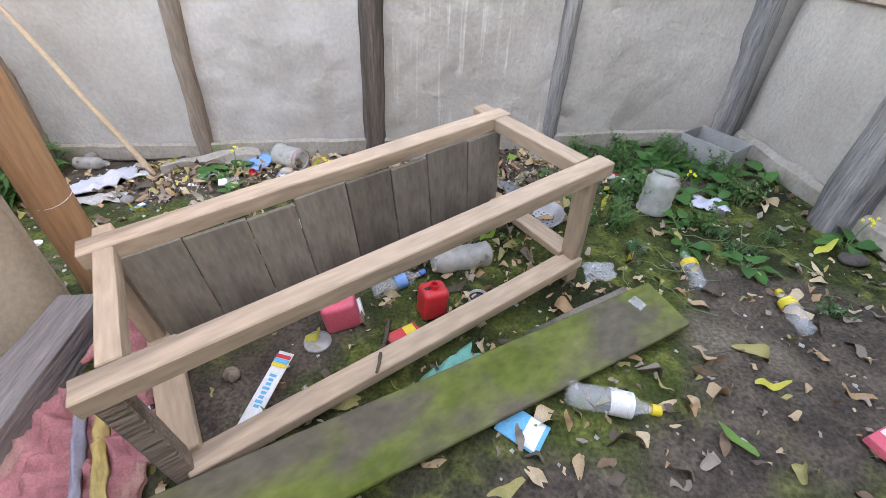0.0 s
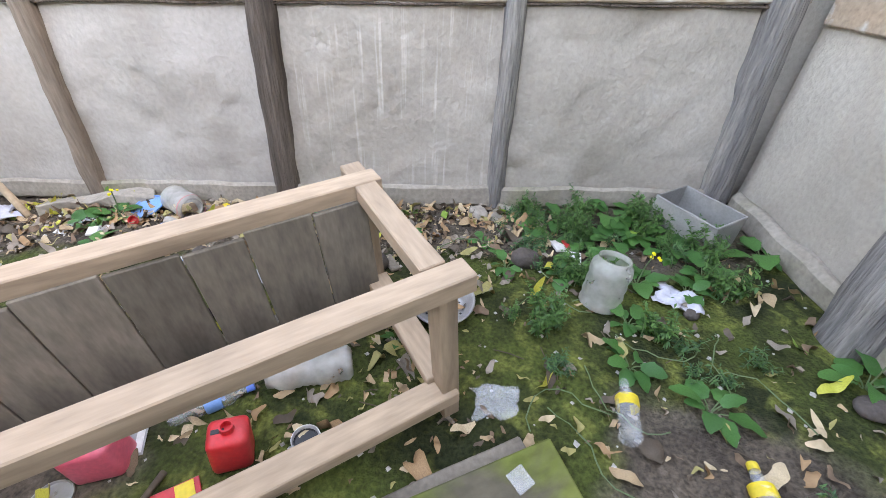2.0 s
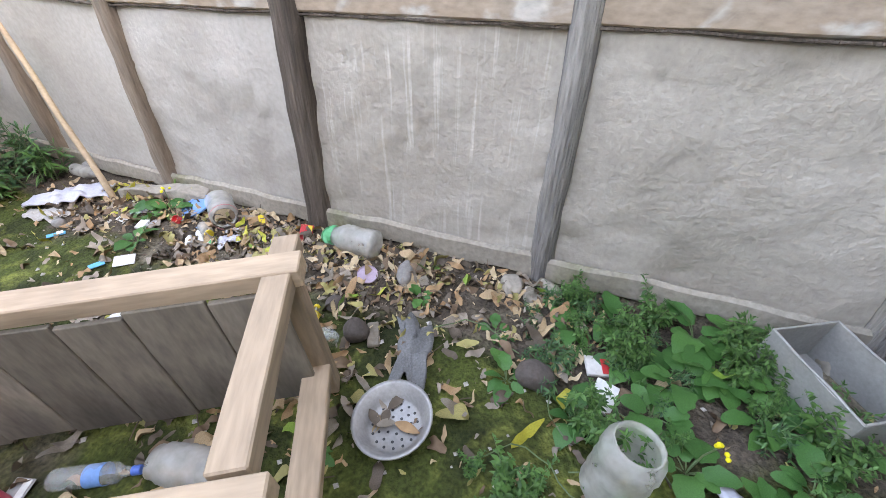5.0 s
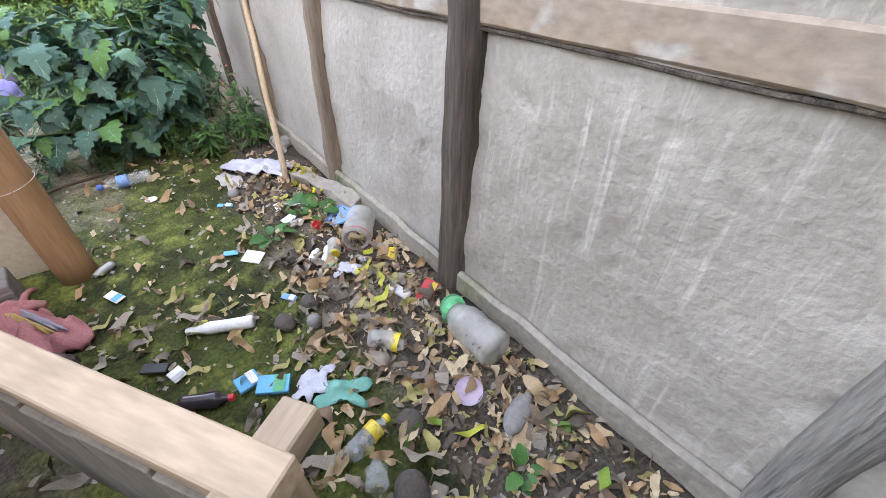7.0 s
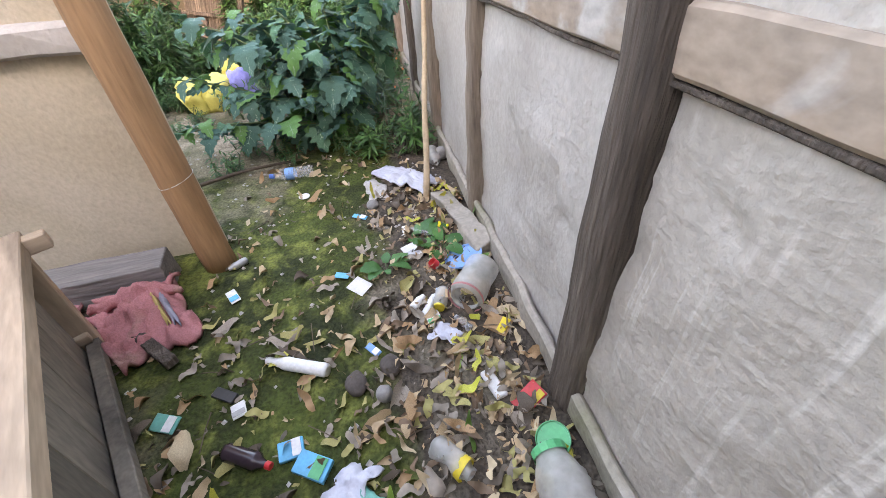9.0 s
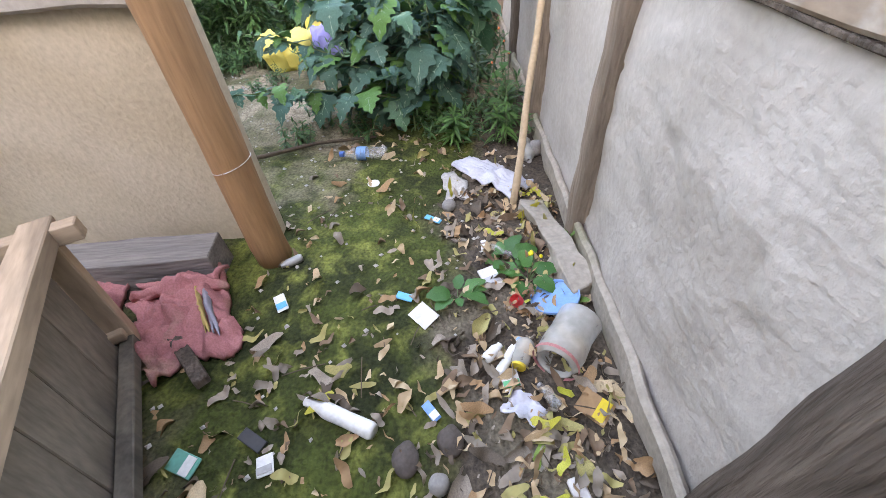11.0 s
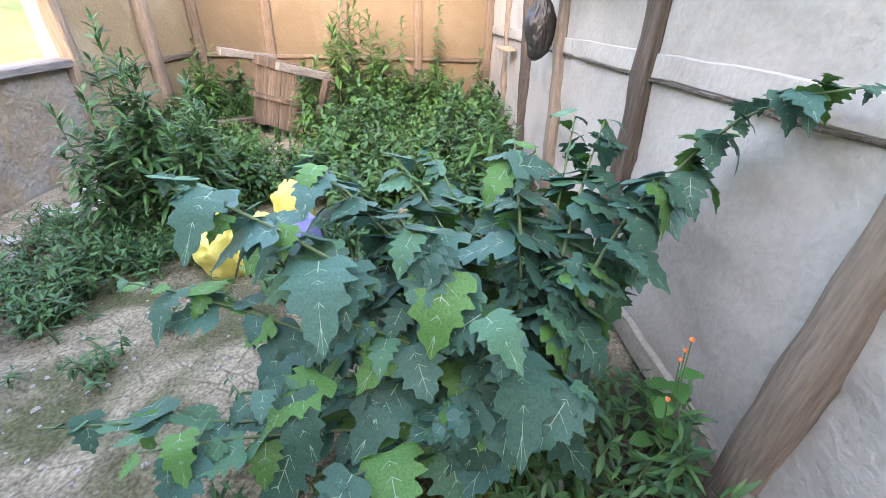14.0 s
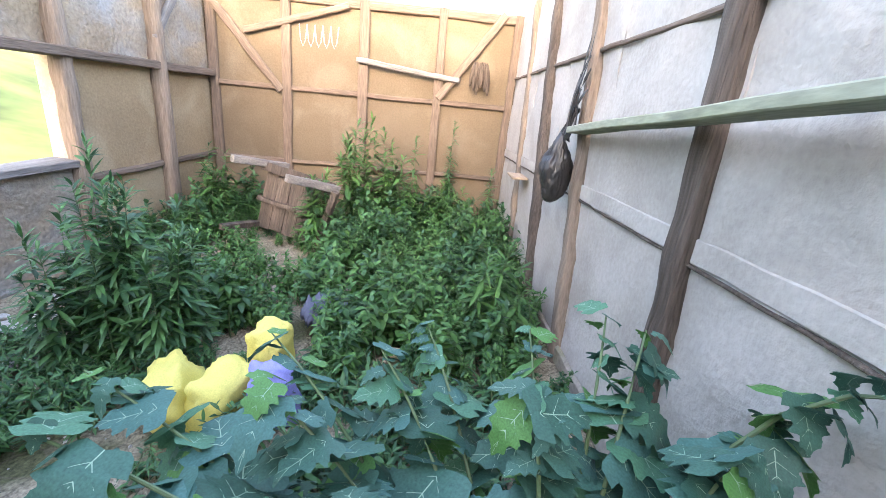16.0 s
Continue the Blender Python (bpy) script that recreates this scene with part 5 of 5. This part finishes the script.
# ---- plants ----
rng = random.Random(4)
blade_meshes = []
for k in range(4):
    vs, fs = blade(1, 0.62 + 0.08 * k, 0.25 + 0.1 * k, 0.2, 7, 0.6)
    vs = [(x, y * (1 + 0.12 * math.sin(x * 17 + k)), z + 0.03 * math.sin(y * 14 + x * 9)) for x, y, z in vs]
    blade_meshes.append(merge("leaf", [(vs, fs, Matrix.Identity(4), 0)], [SEED]))


def seedling(x, y, size, n, flower=False):
    e = thing("seedling", on(x, y), "fresh green broad-leaved seedling growing from the earth" if not flower else "broad-leaved seedling with small yellow flowers", "plant", "seedlings")
    for k in range(n):
        a = 2.4 * k + rng.uniform(-0.3, 0.3)
        up = rng.uniform(15, 55)
        L = size * rng.uniform(0.6, 1.1)
        s0 = L * 0.5
        d = Vector((math.cos(a) * math.cos(radians(up)), math.sin(a) * math.cos(radians(up)), math.sin(radians(up))))
        part("stalk", tube([(0, 0, -0.01), d * s0 * 0.6, d * s0], [0.003, 0.0025, 0.002], 5), STEM, e)
        ob = new("leaf", blade_meshes[k % 4])
        ob.parent = e
        ob.matrix_basis = Matrix.Translation(d * s0) @ pose(0, 0, 0, rng.uniform(-25, 25), -up * 0.6, math.degrees(a)) @ Matrix.Diagonal((L, L, L, 1))
    if flower:
        part("stalk", tube([(0, 0, 0), (0.01, 0.01, size), (0.02, 0, size * 1.7)], 0.003, 5), STEM, e)
        for k in range(6):
            b = bmesh.new()
            bmesh.ops.create_icosphere(b, subdivisions=1, radius=0.008)
            ob = part("flower", b, FLOWER, e)
            ob.location = (0.02 + rng.uniform(-0.03, 0.03), rng.uniform(-0.03, 0.03), size * 1.7 + rng.uniform(-0.03, 0.02))


for x, y, s, n, f in ((1.45, 1.51, .11, 7, 0), (1.66, 1.33, .12, 7, 0), (2.25, 1.45, .14, 8, 1), (2.30, 2.20, .15, 7, 0), (1.86, 2.26, .12, 8, 0), (1.80, 2.60, .14, 8, 0), (1.82, 1.92, .12, 8, 0),
                      (1.62, 1.98, .12, 7, 1), (1.03, 2.09, .10, 7, 0), (1.36, 2.52, .13, 8, 0), (1.66, 2.55, .15, 8, 0), (1.60, 2.30, .15, 9, 0), (1.28, 2.02, .11, 7, 0), (1.52, 2.14, .14, 9, 0),
                      (1.20, 2.42, .10, 7, 0), (1.50, 1.72, .10, 7, 0), (1.95, 2.05, .12, 7, 0), (-1.31, 2.37, .12, 7, 0), (-1.10, 2.16, .11, 6, 0), (-1.19, 2.46, .13, 7, 1), (0.92, 2.30, .07, 6, 0),
                      (0.56, 1.60, .06, 5, 0), (0.55, 2.36, .07, 5, 0), (1.72, 2.40, .14, 8, 0), (1.44, 2.32, .12, 8, 0)):
    seedling(x, y, s * 0.8, n + 1, bool(f))

# creeping stems between the seedlings
for k in range(14):
    x, y = rng.uniform(0.9, 1.75), rng.uniform(1.2, 2.4)
    pts = [on(x, y, 0.015)]
    a = rng.uniform(0, 6.3)
    for q in range(9):
        a += rng.uniform(-0.7, 0.7)
        x, y = x + 0.045 * math.cos(a), y + 0.045 * math.sin(a)
        pts.append(on(x, y, 0.015 + 0.02 * rng.random()))
    tagged(obj("creeping_stem", tube(pts, 0.0025, 5), STEM), "thin green creeping stem on the earth", "stem", "creeping stems")

# the large blue-green plant in the passage
lob = [lobed(1.0, 0.25 + 0.12 * k, k) for k in range(5)]
plant = thing("thorny_nightshade", on(-2.85, 2.05), "large blue-green thorny plant with broad toothed leaves", "plant")
base = on(-2.85, 2.05)
STEMS = [((-3.30, 0.85, 0.62), 15), ((-3.55, 1.25, 0.62), 15), ((-3.70, 1.75, 0.62), 15), ((-3.50, 2.30, 0.80), 14), ((-2.96, 1.04, 0.74), 17), ((-2.87, 1.68, 0.66), 18), ((-3.00, 2.40, 0.76), 16), ((-3.39, 2.37, 0.82), 16), ((-2.72, 1.87, 0.48), 16), ((-3.46, 1.61, 0.66), 16), ((-3.20, 1.35, 0.70), 17),
         ((-3.15, 2.00, 0.76), 17), ((-2.68, 1.27, 0.28), 15), ((-2.62, 0.95, 0.12), 14), ((-2.62, 1.75, 0.22), 14), ((-2.55, 1.50, 0.08), 12), ((-2.65, 2.15, 0.26), 12), ((-3.10, 0.72, 0.34), 15),
         ((-3.60, 2.10, 0.68), 14), ((-2.75, 2.60, 1.04), 24), ((-2.80, 1.45, 0.42), 15), ((-2.95, 2.15, 0.50), 15), ((-2.75, 0.60, 0.06), 12), ((-3.30, 1.05, 0.45), 14)]
ARCH = 19
for k, (tip, n) in enumerate(STEMS):
    tip = Vector(tip) - base
    mid = Vector((tip.x * 0.4, tip.y * 0.4, tip.z * 0.80 + 0.05))
    if k == ARCH:
        mid = Vector((-3.42, 2.60, 0.92)) - base
    pts = [((1 - t) ** 2) * Vector((0, 0, 0)) + 2 * t * (1 - t) * mid + t * t * tip for t in np.linspace(0, 1, 9)]
    st = part("stem", tube(pts, [0.010 - 0.0009 * q for q in range(9)], 7, 0.1), STEM, plant)
    n = int(n * 1.8)
    for q in range(n):
        t = 0.28 + 0.74 * q / n
        p = ((1 - t) ** 2) * Vector((0, 0, 0)) + 2 * t * (1 - t) * mid + t * t * tip
        out = math.degrees(math.atan2(tip.y, tip.x)) + rng.choice((-1, 1)) * rng.uniform(10, 110)
        L = (0.08 + 0.18 * rng.random() ** 1.3) * (1.08 - 0.6 * (q / n) ** 2)
        if k == ARCH:
            L *= 1.0 if q < 26 else 0.6
        ob = new("leaf", lob[(q + k) % 5])
        ob.parent = plant
        ob.matrix_basis = Matrix.Translation(p + Vector((rng.uniform(-.03, .03), rng.uniform(-.03, .03), rng.uniform(-0.02, 0.03)))) @ pose(0, 0, 0, rng.uniform(-18, 18), rng.uniform(-8, 38), out) @ Matrix.Diagonal((L, L, L, 1))


def weed_mesh(height, stems, leaf, per, material, spread=0.25, seed=0, lean=0.2, slim=0.25):
    """Upright stems with whorls of narrow leaves."""
    r = random.Random(seed)
    pieces = []
    for s in range(stems):
        a0 = r.uniform(0, 6.3)
        x0, y0 = r.uniform(0, spread) * math.cos(a0), r.uniform(0, spread) * math.sin(a0)
        h = height * r.uniform(0.6, 1.0)
        lx, ly = r.uniform(-lean, lean) * h, r.uniform(-lean, lean) * h
        for q in range(6):
            t0, t1 = q / 6, (q + 1) / 6
            w = 0.006 * (1.1 - t0)
            p0, p1 = Vector((x0 + lx * t0 * t0, y0 + ly * t0 * t0, h * t0)), Vector((x0 + lx * t1 * t1, y0 + ly * t1 * t1, h * t1))
            vs = [p0 + Vector((w, 0, 0)), p0 + Vector((-w / 2, w, 0)), p0 + Vector((-w / 2, -w, 0)), p1 + Vector((w, 0, 0)), p1 + Vector((-w / 2, w, 0)), p1 + Vector((-w / 2, -w, 0))]
            pieces.append(([tuple(v) for v in vs], [(0, 1, 4, 3), (1, 2, 5, 4), (2, 0, 3, 5)], Matrix.Identity(4), 1))
        for q in range(per):
            t = 0.12 + 0.88 * q / per
            L = leaf * r.uniform(0.7, 1.15) * (0.6 + 0.8 * math.sin(math.pi * min(1, t * 0.9 + 0.05)))
            up = -r.uniform(-25, 35) - 40 * (t > 0.85)
            vs, fs = blade(L, L * slim * r.uniform(0.8, 1.3), r.uniform(0.1, 0.45), 0.3, 4)
            m = Matrix.Translation((x0 + lx * t * t, y0 + ly * t * t, h * t)) @ pose(0, 0, 0, r.uniform(-20, 20), up, r.uniform(0, 360))
            pieces.append((vs, fs, m, 0))
    return merge("weed", pieces, [material, STEM])


def tall_weed(height, stems, leaf, per, material, spread, seed, lean, x, y, label, group="tall weeds"):
    """A tall weed whose stems are parts, each with its foliage."""
    e = thing("tall_weed", on(x, y, -0.02), label, "plant", group)
    r = random.Random(seed)
    for s in range(stems):
        a0 = r.uniform(0, 6.3)
        d = spread * math.sqrt(r.random())
        me = weed_mesh(height * r.uniform(0.75, 1.0), 1, leaf, per, material, 0.01, seed * 31 + s, lean, 0.19)
        ob = new("leafy_stem", me)
        ob.parent = e
        ob["kind"] = "stuff"
        ob.location = (d * math.cos(a0), d * math.sin(a0), 0)
    return e


# flowering stem at the skirting
fw = thing("flowering_weed", on(-2.78, 2.52), "thin weed with small orange flowers against the skirting", "plant")
for k in range(4):
    tip = Vector((0.05 * k - 0.06, -0.04 * k + 0.02, 0.42 + 0.09 * (k % 3)))
    part("stalk", tube([(0, 0, 0), tip * 0.5 + Vector((0.02, 0.01, 0)), tip], [0.004, 0.003, 0.002], 5), STEM, fw)
    for q in range(3):
        ob = new("leaf", blade_meshes[(k + q) % 4])
        ob.parent = fw
        ob.matrix_basis = Matrix.Translation(tip * (0.35 + 0.2 * q)) @ pose(0, 0, 0, 0, -20, 90 * k + 130 * q) @ Matrix.Diagonal((0.07, 0.07, 0.07, 1))
    b = bmesh.new()
    bmesh.ops.create_icosphere(b, subdivisions=2, radius=0.007)
    for v in b.verts:
        v.co *= 1 + 0.5 * noise.noise(v.co * 160)
    ob = part("flower", b, ORANGE, fw, "small orange flower head")
    ob.location = tip

growth = {}


def weed(me, x, y, s, key):
    growth.setdefault(key, []).append((me, Matrix.Translation(on(x, y)) @ pose(0, 0, 0, 0, 0, rng.uniform(0, 360)) @ Matrix.Diagonal((s, s, s, 1))))


def join_growth(name, items, label):
    """All plants of one kind of undergrowth in one mesh."""
    co, li, ls, mi, base = [], [], [], [], 0
    for me, m in items:
        n = len(me.vertices)
        c = np.empty(n * 3)
        me.vertices.foreach_get("co", c)
        mm = np.array(m)
        co.append(c.reshape(-1, 3) @ mm[:3, :3].T + mm[:3, 3])
        v = np.empty(len(me.loops), dtype=np.int32)
        me.loops.foreach_get("vertex_index", v)
        li.append(v + base)
        t = np.empty(len(me.polygons), dtype=np.int32)
        me.polygons.foreach_get("loop_total", t)
        ls.append(t)
        q = np.empty(len(me.polygons), dtype=np.int32)
        me.polygons.foreach_get("material_index", q)
        mi.append(q)
        base += n
    co, li, ls, mi = np.concatenate(co), np.concatenate(li), np.concatenate(ls), np.concatenate(mi)
    out = bpy.data.meshes.new(name)
    out.vertices.add(len(co))
    out.vertices.foreach_set("co", co.ravel())
    out.loops.add(len(li))
    out.loops.foreach_set("vertex_index", li)
    out.polygons.add(len(ls))
    out.polygons.foreach_set("loop_start", np.concatenate([[0], np.cumsum(ls)[:-1]]).astype(np.int32))
    out.polygons.foreach_set("material_index", mi)
    out.polygons.foreach_set("use_smooth", np.ones(len(ls), dtype=bool))
    for m in items[0][0].materials:
        out.materials.append(m)
    out.update(calc_edges=True)
    return tagged(new(name, out), label, "weeds", kind="stuff")


bushy = [weed_mesh(0.62, 8, 0.085, 28, WEED if k % 2 else WEED_DARK, 0.2, 10 + k, 0.35, 0.45) for k in range(4)]
fine = [weed_mesh(0.42, 10, 0.05, 32, WEED, 0.2, 20 + k, 0.5, 0.38) for k in range(3)]
low = [weed_mesh(0.2, 9, 0.05, 16, WEED_DARK, 0.17, 30 + k, 0.9) for k in range(3)]
DARK_TALL, BUSHY_TALL = "tall dark green weed with narrow whorled leaves", "tall bushy green weed before the far wall"
tall_weed(1.40, 12, 0.105, 110, WEED_DARK, 0.14, 1, 0.05, -4.50, 0.02, DARK_TALL)
tall_weed(1.15, 11, 0.10, 95, WEED_DARK, 0.14, 2, 0.08, -4.55, 0.30, DARK_TALL)
tall_weed(1.05, 10, 0.10, 90, WEED_DARK, 0.13, 3, 0.10, -4.45, -0.22, DARK_TALL)
tall_weed(1.60, 12, 0.14, 70, WEED, 0.30, 4, 0.08, -7.6, 0.85, BUSHY_TALL)
tall_weed(1.45, 11, 0.13, 64, WEED, 0.25, 5, 0.10, -7.8, 1.25, BUSHY_TALL)
tall_weed(1.15, 6, 0.13, 56, WEED, 0.14, 6, 0.06, -6.70, 0.56, "tall green weed beside the broken table")
tall_weed(1.3, 7, 0.13, 56, WEED, 0.2, 7, 0.08, -7.2, -0.85, "tall green weed near the side wall")
tall_weed(1.1, 9, 0.12, 44, WEED, 0.25, 8, 0.10, -7.6, 1.85, BUSHY_TALL)
tall_weed(1.0, 8, 0.12, 44, WEED, 0.25, 9, 0.12, -5.0, 2.25, "leafy green weed beside the back wall")
tall_weed(1.75, 3, 0.10, 74, WEED_DARK, 0.06, 44, 0.02, -8.2, 1.93, "leafy vine climbing the far wall", "vines")
tall_weed(1.3, 3, 0.10, 60, WEED_DARK, 0.06, 45, 0.02, -8.1, 2.50, "leafy vine climbing the far wall", "vines")
tall_weed(0.38, 2, 0.085, 46, WEED, 0.015, 50, 0.03, -2.43, 2.17, "young upright weed with narrow bright leaves", "small weeds")
tall_weed(0.40, 4, 0.08, 22, WEED, 0.10, 51, 0.2, -2.45, 2.52, "small leafy weed against the skirting", "small weeds")
tall_weed(0.42, 4, 0.08, 22, WEED_DARK, 0.10, 52, 0.2, -2.68, 2.55, "small leafy weed against the skirting", "small weeds")
cnt = 0
while cnt < 330:
    x, y = rng.uniform(-8.2, -4.35), rng.uniform(-1.15, 2.6)
    if (-7.4 < x < -5.9 and -0.6 < y < 0.65 and rng.random() < 0.55) or (x > -5.2 and y < 0.15) or (x > -4.75 and y < 1.2) or (x > -5.6 and y < -0.45):
        continue
    far = min(1.0, max(0.0, (-x - 4.4) / 3))
    if rng.random() < 0.6:
        weed(bushy[cnt % 4], x, y, rng.choice((0.5, 0.65, 0.8, 1.05)) * (0.8 + 0.3 * far) * (0.42 if -0.75 < y < 0.75 and x < -5.2 else 1.0), "bushy_dark" if cnt % 2 == 0 else "bushy")
    else:
        weed(fine[cnt % 3], x, y, rng.uniform(0.6, 1.1), "fine")
    cnt += 1
for k in range(150):
    x, y = rng.uniform(-4.6, -2.6), rng.uniform(-0.75, 1.2)
    if rng.random() < 0.85 and x > -4.1 and y > 0.0:
        continue
    weed(low[k % 3], x, y, rng.uniform(0.6, 1.3), "low")
for k in range(50):
    weed(low[k % 3], rng.uniform(-4.4, -2.6), rng.uniform(1.2, 2.6), rng.uniform(0.8, 1.6), "low")
for k in range(66):
    weed((low + fine)[k % 6], rng.uniform(1.0, 2.05), 2.62 - abs(rng.gauss(0, 0.5)), rng.uniform(0.2, 0.5), "low" if k % 6 < 3 else "fine")
join_growth("undergrowth", growth["bushy_dark"], "dense dark green weeds filling the overgrown room")
join_growth("undergrowth", growth["bushy"], "dense bright green weeds filling the overgrown room")
join_growth("undergrowth", growth["fine"], "fine-leaved green weeds filling the overgrown room")
join_growth("ground_weeds", growth["low"], "low creeping green weeds spread over the earth")

# ---- fallen leaves ----
def leaf_spot():
    while True:
        k = rng.random()
        if k < 0.50:
            x, y = rng.uniform(-1.9, 1.3), 2.66 - abs(rng.gauss(0, 0.30))
        elif k < 0.67:
            x, y = rng.uniform(-0.9, 0.7), rng.uniform(1.3, 2.5)
        elif k < 0.75:
            x, y = rng.uniform(-2.6, -0.7), rng.uniform(1.3, 2.6)
        elif k < 0.94:
            x, y = rng.uniform(0.1, 2.3), rng.uniform(0.2, 2.6)
        else:
            x, y = rng.uniform(-0.9, 0.9), rng.uniform(0.4, 1.6)
        if not (-2.7 < x < 2.3 and 0.15 < y < 2.66):
            continue
        return x, y


def leaf_pose(x, y, L):
    return Matrix.Translation(on(x, y, 0.008 + 0.012 * rng.random())) @ pose(0, 0, 0, rng.uniform(-45, 45), rng.uniform(-28, 16), rng.uniform(0, 360)) @ Matrix.Diagonal((L, L, L, 1))


dry_meshes = []
for k in range(6):
    vs, fs = blade(1, 0.26 + 0.045 * k, -0.35 + 0.15 * k, 0.12 + 0.22 * (k % 3), 7, 0.62)
    vs = [(x, y * (1 + 0.15 * math.sin(x * 11 + k * 2)), z + 0.10 * math.sin(x * 8 + k) + 0.09 * math.sin(y * 13 + k)) for x, y, z in vs]
    dry_meshes.append((merge("dry_leaf", [(vs, fs, Matrix.Identity(4), 0)], [DRY]), merge("green_leaf", [(vs, fs, Matrix.Identity(4), 0)], [FRESH]), vs, fs))
for k in range(300):
    x, y = leaf_spot()
    green = k % 6 == 0
    ob = new("fallen_leaf", dry_meshes[k % 6][1 if green else 0])
    ob.matrix_world = leaf_pose(x, y, rng.uniform(0.07, 0.135))
    tagged(ob, "fallen yellow-green leaf on the earth" if green else "curled dry brown leaf on the earth", "leaf", "fallen leaves")
pieces = []
for k in range(2700):
    x, y = leaf_spot()
    pieces.append((dry_meshes[k % 6][2], dry_meshes[k % 6][3], leaf_pose(x, y, 0.02 + 0.075 * rng.random() ** 2), 0))
tagged(new("leaf_litter", merge("leaf_litter", pieces, [DRY])), "scattered small dry brown leaves and scraps on earth", "leaf litter", kind="stuff")
# twigs, crumbs and pebbles
bm = bmesh.new()
for k in range(130):
    x, y = leaf_spot()
    a, L = rng.uniform(0, 6.3), rng.uniform(0.04, 0.16)
    p, q = on(x, y, 0.008), on(x + L * math.cos(a), y + L * math.sin(a), 0.012)
    tube([p, (p + q) / 2 + Vector((0, 0, 0.006)), q], 0.0022, 4, bm=bm, cap=False)
tagged(obj("twigs", bm, TWIG), "thin dead twigs scattered on the earth", "twigs", kind="stuff")
V, F = [], []
for k in range(900):
    x, y = (rng.uniform(-2.6, 2.3), rng.uniform(0.2, 2.65)) if k < 500 else (rng.uniform(-4.4, -2.3), rng.uniform(-1.4, 1.8))
    s = rng.uniform(0.004, 0.014)
    c = on(x, y, s * 0.3)
    i = len(V)
    V += [tuple(c + Vector(d) * s * rng.uniform(0.7, 1.2)) for d in ((1, 0, 0), (0, 1, 0), (-1, 0, 0), (0, -1, 0), (0, 0, 0.8), (0, 0, -0.8))]
    F += [(i + a, i + b, i + 4) for a, b in ((0, 1), (1, 2), (2, 3), (3, 0))] + [(i + b, i + a, i + 5) for a, b in ((0, 1), (1, 2), (2, 3), (3, 0))]
me = bpy.data.meshes.new("pebbles")
me.from_pydata(V, [], F)
me.materials.append(RUBBLE)
tagged(new("pebbles", me), "small pale crumbs and pebbles on the earth", "pebbles", kind="stuff")
